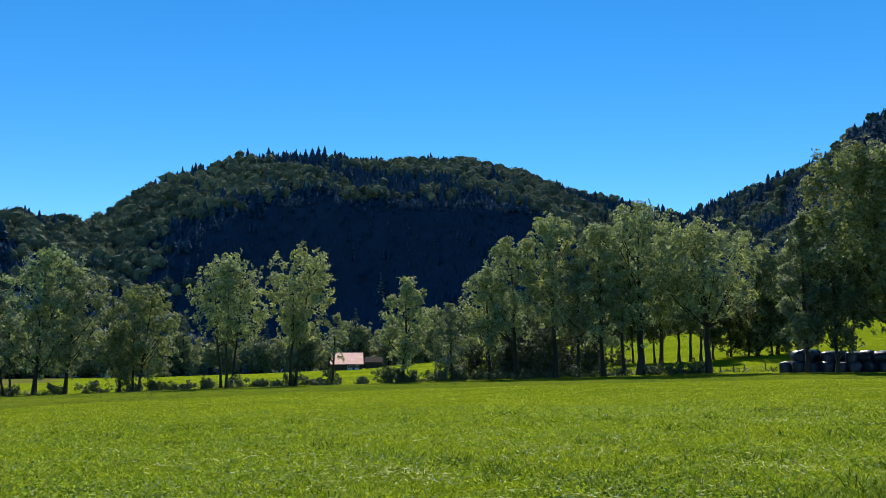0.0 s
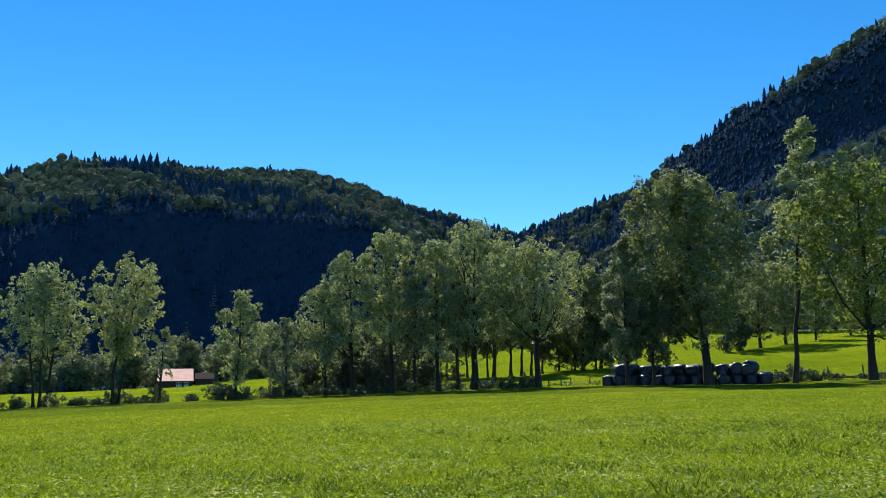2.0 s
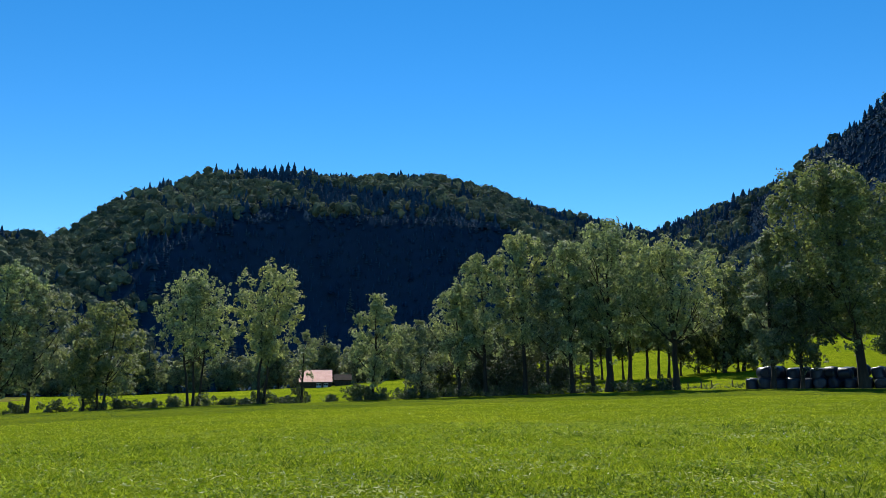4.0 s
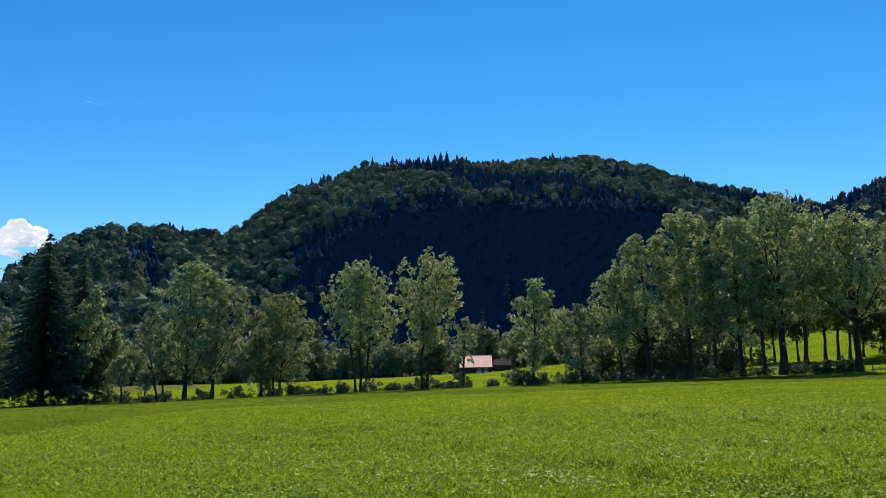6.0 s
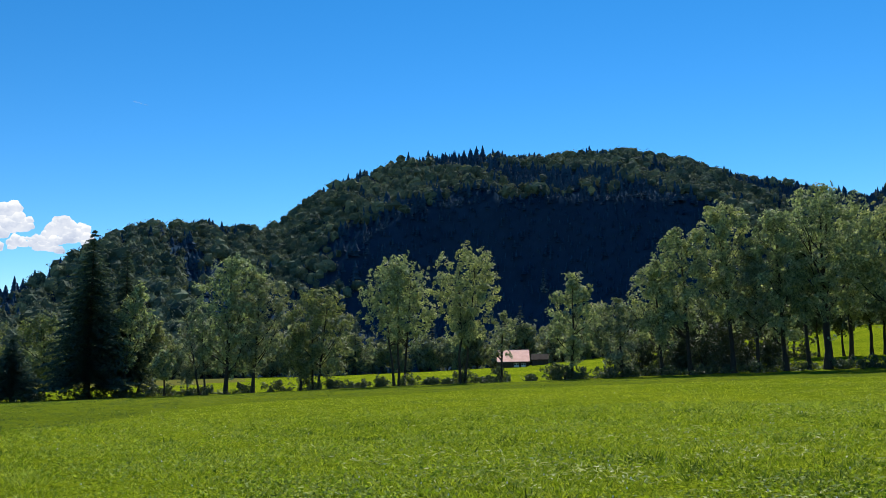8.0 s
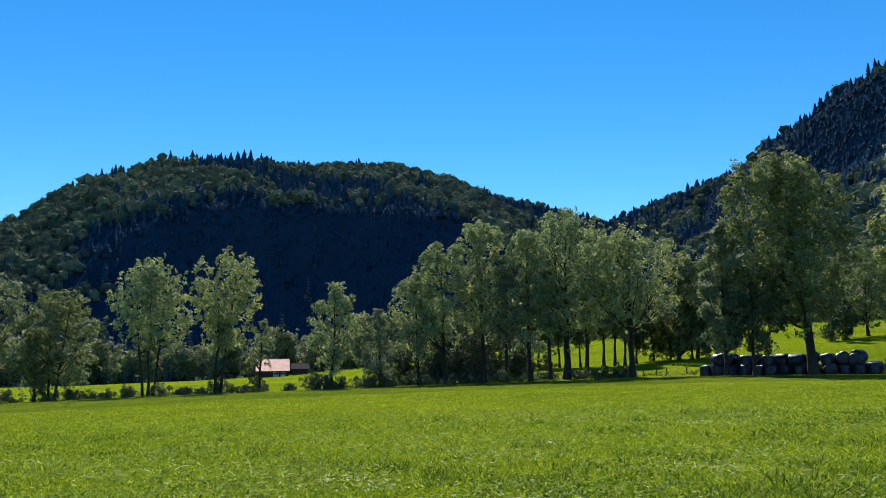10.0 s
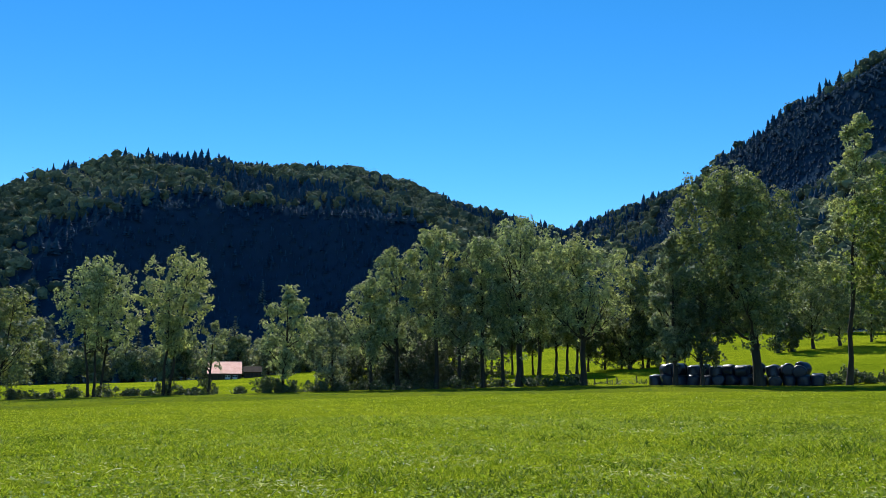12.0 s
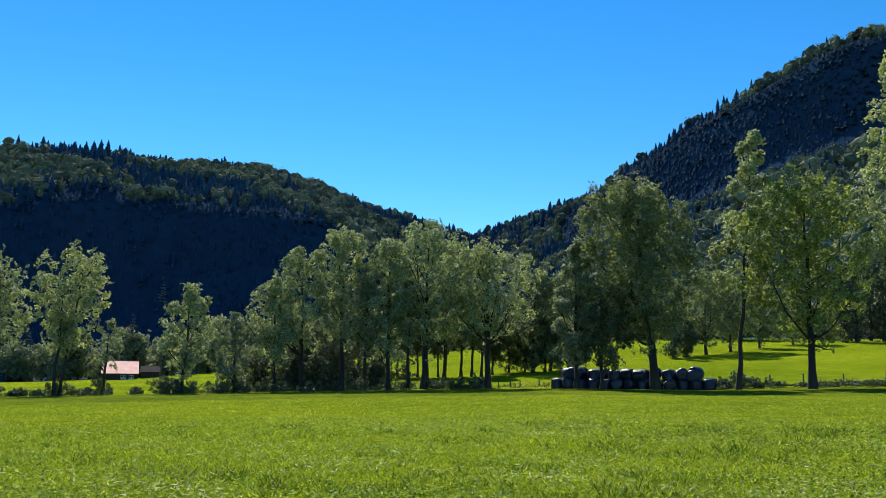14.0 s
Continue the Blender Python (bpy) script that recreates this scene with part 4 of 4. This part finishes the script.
# ---- clouds and a short vapour trail, far off ----
def cloud(name, label, puffs, dist, seed):
    """A heap of many small billows round each puff (bearing, elevation, width in degrees)."""
    rng = np.random.default_rng(seed)
    bm = bmesh.new()
    for b, e, w in puffs:
        for k in range(16):
            turn, out = rng.uniform(0, 6.28), rng.uniform(0, 1) ** 0.5 * w * 0.36
            bb, ee = radians(b + out * math.cos(turn)), radians(e + out * math.sin(turn) * 0.8)
            r = dist * radians(w) * rng.uniform(0.11, 0.25)
            c = Vector((math.sin(bb) * math.cos(ee), math.cos(bb) * math.cos(ee), math.sin(ee))) * dist
            vs = bmesh.ops.create_icosphere(bm, subdivisions=2, radius=r, matrix=Matrix.Translation(c))["verts"]
            for v in vs:
                d = (v.co - c).normalized()
                v.co += d * r * (0.5 * noise.fractal(v.co / 30.0, 0.9, 2.1, 6))
                v.co.z = max(v.co.z, c.z - r * 0.5)
    me = bpy.data.meshes.new(name)
    bm.to_mesh(me)
    bm.free()
    for p in me.polygons:
        p.use_smooth = True
    me.materials.append(GLOWING_CLOUD)
    tagged(new(name, me), label, "cloud")


PUFFS = [(-41.32, 6.88, 2.33), (-40.15, 7.45, 3.1), (-38.95, 7.86, 2.91), (-37.87, 8.26, 2.33), (-37.2, 7.95, 1.6), (-36.39, 6.93, 1.32), (-37.34, 6.79, 1.32), (-38.89, 6.59, 1.55),
         (-41.01, 6.56, 1.55), (-35.25, 7.3, 1.5), (-34.78, 7.7, 2.09), (-34.05, 7.48, 1.86), (-33.43, 7.14, 1.16), (-35.08, 6.73, 1.32), (-35.89, 6.56, 0.93), (-36.1, 6.75, 1.2)]
cloud("cloud", "white glowing cumulus cloud with painted underside shade low in the sky", PUFFS, 3600, 1)
cloud("cloud", "small white cloud just above the distant trees", [(-38.8, 3.5, 0.9), (-41.0, 4.0, 1.2)], 3700, 2)
cloud("cloud", "sliver of white cloud in the gap between the mountains", [(16.7, 8.6, 0.3)], 3700, 3)


def trail():
    p = [Vector((math.sin(radians(b)) * math.cos(radians(e)), math.cos(radians(b)) * math.cos(radians(e)), math.sin(radians(e)))) * 4300 for b, e in ((-31.2, 16.08), (-30.6, 15.98), (-29.9, 15.83))]
    tagged(new("vapour_trail", mesh_np("vapour_trail", *tube(np.array(p), [0.15, 0.4, 0.15], 6), GLOWING_CLOUD, True)), "faint short white vapour trail high in the sky", "vapour trail")


trail()


# ---- trees along the forest's edge behind the meadows ----
def forest_edge():
    rng = np.random.default_rng(21)
    first = []
    spots = []
    for b in np.concatenate([np.arange(-37, 13, 0.75), np.arange(13, 44.5, 1.0)]):
        d = float(np.interp(b, B_FAR, D_FAR)) - 3 + rng.uniform(0, 14)
        bb = radians(b + rng.uniform(-0.25, 0.25))
        spots.append((d * math.sin(bb), d * math.cos(bb), rng.uniform(0.85, 1.8) if b < 13 else rng.uniform(0.6, 1.0)))
    for k in range(4):
        x, y, s = spots[k]
        t = broadleaf("woodland_tree", "bushy green tree at the dark forest's edge", x, y, 9.5, 7.0 - 0.5 * k, 0.5, 300 + k, mat=(DULL_LEAF, ASH_LEAF, DULL_LEAF, DARK_LEAF)[k], shape="dome",
                      clumps=62, leaves=17, leaf=0.6, clump_size=0.9, group="forest edge trees")
        first.append(t)
    for k, (x, y, s) in enumerate(spots[4:]):
        z = float(ground_z(x, y)) - 0.1
        copy_thing(first[k % 4], Matrix.Translation((x, y, z)) @ Matrix.Rotation(rng.uniform(0, 6.28), 4, "Z") @ Matrix.Diagonal((s, s, s * rng.uniform(0.85, 1.2), 1)))


def edge_spruces():
    """Spruces that stand among the bushy trees of the forest's edge."""
    rng = np.random.default_rng(22)
    first = None
    for b, h in ((-18.5, 13), (-16.2, 16), (-12.8, 15), (-11.0, 19), (-8.4, 14), (-6.0, 17), (-5.0, 21), (-4.4, 15), (-2.2, 16), (-0.4, 18), (1.2, 14), (2.6, 17)):
        d = float(np.interp(b, B_FAR, D_FAR)) + rng.uniform(2, 14)
        x, y = d * math.sin(radians(b)), d * math.cos(radians(b))
        z = float(ground_z(x, y)) - 0.1
        m = Matrix.Translation((x, y, z)) @ Matrix.Rotation(rng.uniform(0, 6.28), 4, "Z")
        if first is None:
            first = spruce("woodland_spruce", "slender blue-green spruce at the dark forest's edge", x, y, 15.0, 5.0, 0.8, 400, tiers=22, arms=9, group="forest edge trees")
            first.matrix_basis = m @ Matrix.Diagonal((h / 15, h / 15, h / 15, 1))
        else:
            k = copy_thing(first, m)
            k.scale = (h / 15 * rng.uniform(0.85, 1.15), h / 15 * rng.uniform(0.85, 1.15), h / 15)


forest_edge()
edge_spruces()
# ---- the woods on the slopes ----
def far_broadleaf(rng, cards=46, rows=5, cols=8, leaf=1.0):
    """A woodland crown about 1 high and 0.8 wide: a closed billowing canopy with loose sprays of leaves on it."""
    ph = rng.uniform(0, 6.28, 6)

    def swell(ang, u):
        return 1 + 0.2 * np.sin(2 * ang + ph[0]) + 0.2 * np.sin(3 * ang + 4 * u + ph[1]) * np.cos(3 * u + ph[2]) + 0.16 * np.sin(5 * ang - 6 * u + ph[3])

    def skin(ang, u, out):
        r = 0.40 * np.sqrt(np.clip(1 - u ** 2, 0, 1)) * swell(ang, u) * out
        return np.stack([r * np.cos(ang), r * np.sin(ang), 0.52 + 0.46 * u * (0.9 + 0.1 * swell(ang, u)) * out], -1)

    u, ang = np.meshgrid(np.sin(np.linspace(-1.45, 1.52, rows)), np.arange(cols) * 6.283 / cols, indexing="ij")
    v = skin(ang + 0.3 * rng.normal(size=u.shape), u, 0.82 + 0.14 * np.clip(rng.normal(size=u.shape), -1.5, 1.5)).reshape(-1, 3)
    i, j = np.meshgrid(np.arange(rows - 1), np.arange(cols), indexing="ij")
    a, b = (i * cols + j).ravel(), (i * cols + (j + 1) % cols).ravel()
    canopy = (v, np.stack([a, b, b + cols, a + cols], -1))
    u, ang = rng.uniform(-0.6, 0.99, cards), rng.uniform(0, 6.283, cards)
    c = skin(ang, u, rng.uniform(0.86, 1.16, cards))
    nrm = unit(c - np.array([0, 0, 0.45]) + rng.normal(size=c.shape) * 0.3)
    e = unit(np.cross(nrm, rng.normal(size=c.shape)))
    w = np.cross(nrm, e)
    s = rng.uniform(0.03, 0.07, (cards, 1)) * leaf
    return joined([canopy, (np.stack([c - e * s, c - w * s * 0.8, c + e * s, c + w * s * 0.8], 1).reshape(-1, 3), np.arange(4 * cards).reshape(cards, 4))])


def far_conifer(rng, cards=8, tiers=6, cols=8, slim=1.0):
    """A woodland spruce 1 high: drooping ragged skirts of boughs, one over the other, up to a thin leader."""
    pieces = []
    for k in range(tiers):
        u = k / tiers
        ang = np.arange(cols) * 6.283 / cols + rng.uniform(0, 6)
        low = 0.29 * slim * (1 - u) ** 0.85 + 0.012
        jag = rng.uniform(0.65, 1.3, cols)
        lower = np.stack([low * jag * np.cos(ang), low * jag * np.sin(ang), u * 0.93 + rng.uniform(-0.03, 0.03, cols)], -1)
        up = low * 0.22
        top = np.stack([up * np.cos(ang), up * np.sin(ang), np.full(cols, min(1.0, u * 0.93 + 0.22))], -1)
        j = np.arange(cols)
        pieces.append((np.concatenate([lower, top]), np.stack([j, (j + 1) % cols, (j + 1) % cols + cols, j + cols], -1)))
    u, ang = rng.uniform(0, 0.95, cards), rng.uniform(0, 6.283, cards)
    r = 0.27 * slim * (1 - u) ** 0.85
    c = np.stack([r * np.cos(ang), r * np.sin(ang), 0.02 + 0.93 * u], -1)
    d = unit(np.stack([np.cos(ang), np.sin(ang), np.full(cards, -0.6)], -1)) * (0.06 * (1.1 - u))[:, None]
    s = np.stack([-np.sin(ang), np.cos(ang), 0 * ang], -1) * 0.02
    pieces.append((np.stack([c - d, c + s, c + d, c - s], 1).reshape(-1, 3), np.arange(4 * cards).reshape(cards, 4)))
    return joined(pieces)


def planted(kinds, places, heights, widths, turns, which):
    """Many trees of a few kinds, joined into one set of arrays."""
    vs, fs, off = [], [], 0
    for k, (pv, pf) in enumerate(kinds):
        s = np.where(which == k)[0]
        if not len(s):
            continue
        c, q = np.cos(turns[s]), np.sin(turns[s])
        px, py, pz = pv[:, 0][None], pv[:, 1][None], pv[:, 2][None]
        h, w = heights[s][:, None], (heights[s] * widths[s])[:, None]
        v = np.stack([(c[:, None] * px - q[:, None] * py) * w, (q[:, None] * px + c[:, None] * py) * w, pz * h], -1) + places[s][:, None]
        vs.append(v.reshape(-1, 3))
        fs.append((pf[None] + (np.arange(len(s)) * len(pv))[:, None, None]).reshape(-1, 4) + off)
        off += len(s) * len(pv)
    return np.concatenate(vs), np.concatenate(fs)


def forest(name, label, step, sort, kinds, mat, low, high, seed, soft=False, side=(-41.5, 45)):
    """One sort of tree over the slopes between two bearings, wherever the mixed woods call for it."""
    rng = np.random.default_rng(seed)
    gx, gy = np.meshgrid(np.arange(-760, 800, step), np.arange(100, 960, step))
    x = (gx + rng.uniform(-0.48, 0.48, gx.shape) * step).ravel()
    y = (gy + rng.uniform(-0.48, 0.48, gx.shape) * step).ravel()
    b, r = np.degrees(np.arctan2(x, y)), np.hypot(x, y)
    d1, d2 = np.interp(b, B_FAR, D_FAR), np.interp(b, B_RIDGE, D_RIDGE)
    ok = (b > side[0]) & (b < side[1]) & (r > d1 + 4) & (r < d2 + 8)
    x, y, b, r, d1, d2 = (a[ok] for a in (x, y, b, r, d1, d2))
    q = (r - d1) / (d2 - d1)
    n = len(x)
    mix = lumps(x, y, 55, 0.9) + 0.5 * lumps(x, y, 21, 3.1) + rng.normal(size=n) * 0.22
    mix += np.interp(b, [-50, -34, -28, -22, -16, -9, -4, 3, 10, 16, 24, 32, 50], [0.0, 0.0, -0.5, -0.3, 0.2, 0.3, 0.1, -0.1, -0.3, 0.4, 0.4, 0.0, -0.3])
    mix += np.where(q > 0.92, 0.32 + 0.5 * lumps(x, y, 30, 6.0), 0)
    mix -= np.where((q > 0.9) & (b > 24), 0.35, 0)
    # Steep faces get only dark blue trees, their shade held in that colour.
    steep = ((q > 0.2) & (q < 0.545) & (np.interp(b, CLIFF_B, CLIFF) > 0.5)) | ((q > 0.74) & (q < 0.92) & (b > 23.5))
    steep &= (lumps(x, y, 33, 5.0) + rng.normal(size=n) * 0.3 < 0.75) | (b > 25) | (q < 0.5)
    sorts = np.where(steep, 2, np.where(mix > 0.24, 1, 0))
    s = sorts == sort
    x, y, q, n = x[s], y[s], q[s], int(s.sum())
    h = (low + (high - low) * rng.beta(1.2, 2.4, n)) * np.interp(q, [0, 0.1, 1], [0.8, 1, 0.95]) * np.interp(np.hypot(x, y), [300, 700], [0.85, 1])
    place = np.stack([x, y, mountain_z(x, y) - 0.5], -1)
    v, f = planted(kinds, place, h, rng.uniform(0.85, 1.45, n), rng.uniform(0, 6.283, n), rng.integers(0, len(kinds), n))
    tagged(new(name, mesh_np(name, v, f, mat, soft)), label, "forest", kind="stuff")


shapes = np.random.default_rng(12)
forest("conifer_forest", "dense dark spruce forest covering the mountain slopes, tinted blue for haze", 5.3, 1, [far_conifer(shapes, 14, 6, 7, 0.95) for k in range(10)], HAZY_NEEDLE, 3.5, 14.5, 13)
forest("deciduous_forest", "sunlit deciduous forest on the mountain slopes", 5.9, 0, [far_broadleaf(shapes) for k in range(8)], HAZY_LEAF, 5, 13, 14, False, (-18.5, 45))
forest("hillside_forest", "sunlit deciduous forest on the nearer wooded hill", 5.0, 0, [far_broadleaf(shapes, 100, 6, 10, 0.75) for k in range(8)], HAZY_LEAF, 5, 13, 17, False, (-41.5, -18.5))
forest("mixed_forest", "dense mixed forest on the steep mountain face, dark blue for shade and haze", 3.4, 2, [far_conifer(shapes, 8, 4, 6, (0.85, 1.1)[k % 2]) for k in range(10)], HAZY_NEEDLE, 2.5, 7, 15, True, (-41.5, 22.5))
forest("crag_forest", "mixed forest clinging to the steepest mountain flank, dark blue for shade and haze", 2.3, 2, [far_conifer(shapes, 8, 4, 6, (1.1, 1.5)[k % 2]) for k in range(10)], HAZY_NEEDLE, 2.0, 5.2, 16, True, (22.5, 45))

# a pale dead spruce standing alone on the steep face
snag = spruce("dead_spruce", "pale dead spruce standing alone on the dark mountain face", -27.0, 468.0, 15.0, 4.2, 1.0, 77, tiers=16, arms=7, group="mountain trees", mat=PALE_NEEDLE)
snag.location.z = float(mountain_z(-27.0, 468.0)) - 0.3
# ---- grass, weeds and small flowers of the meadow ----
def blades(name, label, mat, rmin, rmax, count, tall, wide, seed, power, lo=-46, hi=50, keep=None):
    """Single blades scattered over a sector of the meadow; power: how fast they thin out with distance."""
    rng = np.random.default_rng(seed)
    u = rng.uniform(0, 1, count)
    k = 2.0 - power
    r = (rmin ** k + u * (rmax ** k - rmin ** k)) ** (1 / k) if abs(k) > 1e-6 else rmin * (rmax / rmin) ** u
    b = np.radians(rng.uniform(lo, hi, count))
    x, y = r * np.sin(b), r * np.cos(b)
    if keep is not None:
        s = keep(x, y, r, rng)
        x, y, r = x[s], y[s], r[s]
    per = 12
    n = len(x) * per
    grow = np.repeat(rng.uniform(0.3, 1.6, len(x)) * np.clip(1 + 0.45 * lumps(x, y, 1.3, 0.3) + 0.3 * lumps(x, y, 0.5, 2.0), 0.3, 1.8), per)
    r = np.repeat(r, per)
    ang, tip = rng.uniform(0, 6.283, n), rng.uniform(0, 6.283, n)
    near = rng.uniform(0, 1, n) ** 0.7 * 0.15 * np.clip(r / 12, 1, 4)
    x, y = np.repeat(x, per) + near * np.cos(tip), np.repeat(y, per) + near * np.sin(tip)
    h = rng.uniform(0.5, 1.25, n) * tall * grow
    w = wide * rng.uniform(0.6, 1.3, n) * np.clip(r / 16, 0.8, 1.9)
    lean = h * rng.uniform(0.3, 1.8, n)
    base = np.stack([x, y, ground_z(x, y) - 0.01], -1)
    side = np.stack([np.cos(ang), np.sin(ang), 0 * ang], -1) * w[:, None] * 0.5
    bend = np.stack([np.cos(tip) * lean, np.sin(tip) * lean, h], -1)
    v = np.stack([base - side, base + side, base + bend + side * 0.3, base + bend - side * 0.3], 1).reshape(-1, 3)
    tagged(new(name, mesh_np(name, v, np.arange(4 * n).reshape(n, 4), mat)), label, "grass", kind="stuff")


def strip_depth(x, y):
    return mown_depth(np.degrees(np.arctan2(x, y))) + 2.0 * lumps(x, y, 9, 1.0)


def edge_gap(x, y):
    b = np.degrees(np.arctan2(x, y))
    return np.interp(b, B_NEAR, D_NEAR) - np.hypot(x, y)


blades("grass", "lush bright green meadow grass in sunlight", GRASS_BLADE, 7.5, 80, 24000, 0.052, 0.014, 1, 1.65, keep=lambda x, y, r, g: edge_gap(x, y) > strip_depth(x, y))
blades("leafy_grass", "dense leafy sward of clover and grass in the nearer meadow", WEED_LEAF, 7.5, 30, 9000, 0.05, 0.024, 6, 1.5)
blades("weed_tufts", "darker clumps of weeds and coarse grass in the nearer meadow", COARSE_BLADE, 7.5, 26, 5200, 0.085, 0.026, 9, 1.5,
       keep=lambda x, y, r, g: lumps(x, y, 0.8, 3.0) + 0.7 * lumps(x, y, 3.4, 6.0) + 0.012 * np.degrees(np.arctan2(x, y)) + g.normal(size=len(x)) * 0.25 > 0.62)
blades("near_grass", "short green grass underfoot on the meadow", GRASS_BLADE, 0.6, 7.6, 1500, 0.07, 0.02, 4, 0.6, -180, 180)
blades("mown_grass", "shorter duller grass strip along the tree row", MOWN_BLADE, 22, 104, 11000, 0.045, 0.025, 2, 0.9, keep=lambda x, y, r, g: (edge_gap(x, y) < strip_depth(x, y)) & (edge_gap(x, y) > -3))
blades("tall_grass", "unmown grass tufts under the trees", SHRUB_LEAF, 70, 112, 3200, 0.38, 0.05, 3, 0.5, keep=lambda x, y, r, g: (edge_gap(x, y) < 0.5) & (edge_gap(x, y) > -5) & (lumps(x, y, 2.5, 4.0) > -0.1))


def weeds():
    rng = np.random.default_rng(8)
    n = 150000
    r = 7.5 * (30 / 7.5) ** rng.uniform(0, 1, n)
    b = np.radians(rng.uniform(-46, 50, n))
    x, y = r * np.sin(b), r * np.cos(b)
    s = (lumps(x, y, 1.1, 5.0) + 0.6 * lumps(x, y, 3.7, 2.0) + 0.25 * np.degrees(b) / 40 + rng.normal(size=n) * 0.5) > 0.3
    x, y = x[s], y[s]
    n = len(x)
    c = np.stack([x, y, ground_z(x, y) + rng.uniform(0.03, 0.10, n)], -1)
    nrm = unit(rng.normal(size=(n, 3)) * 0.5 + np.array([0, 0, 1.0]))
    a = unit(np.cross(nrm, rng.normal(size=(n, 3))))
    e = np.cross(nrm, a)
    sz = rng.uniform(0.012, 0.036, (n, 1))
    v = np.stack([c - a * sz, c - e * sz * 0.6, c + a * sz, c + e * sz * 0.6], 1).reshape(-1, 3)
    tagged(new("weed_leaves", mesh_np("weed_leaves", v, np.arange(4 * n).reshape(n, 4), WEED_LEAF)), "broad shiny clover and dandelion leaves in the grass", "weeds", kind="stuff")
    n = 42000
    r = 7.5 * (28 / 7.5) ** rng.uniform(0, 1, n)
    b = np.radians(rng.uniform(-46, 50, n))
    x, y = r * np.sin(b), r * np.cos(b)
    s = (lumps(x, y, 0.9, 7.0) + 0.7 * lumps(x, y, 3.1, 1.0) + 0.3 * np.degrees(b) / 40 + rng.normal(size=n) * 0.35) > 0.72
    x, y = x[s], y[s]
    n = len(x)
    c = np.stack([x, y, ground_z(x, y) + rng.uniform(0.02, 0.075, n)], -1)
    a = unit(rng.normal(size=(n, 3)) * np.array([1, 1, 0.3])) * rng.uniform(0.025, 0.075, (n, 1))
    e = unit(np.cross(a, np.array([0, 0, 1.0]) + rng.normal(size=(n, 3)) * 0.5)) * rng.uniform(0.006, 0.018, (n, 1))
    v = np.stack([c - a, c - e, c + a, c + e], 1).reshape(-1, 3)
    tagged(new("grass_clippings", mesh_np("grass_clippings", v, np.arange(4 * n).reshape(n, 4), STRAW)), "dry pale grass clippings scattered over the meadow", "clippings", kind="stuff")
    n = 160
    r = 8.5 * (45 / 8.5) ** rng.uniform(0, 1, n)
    b = np.radians(rng.uniform(-44, 48, n))
    x, y = r * np.sin(b), r * np.cos(b)
    c = np.stack([x, y, ground_z(x, y) + rng.uniform(0.08, 0.13, n)], -1)
    pieces = []
    for p in c:
        t = np.array([p + [0, 0, -0.012], p, p + [0, 0, 0.014]])
        pieces.append(tube(t, [0.004, 0.011, 0.004], 6))
    tagged(new("clover_flowers", mesh_np("clover_flowers", *joined(pieces), PETAL, True)), "scattered small whitish clover flowers in the grass", "flowers", kind="stuff")


weeds()
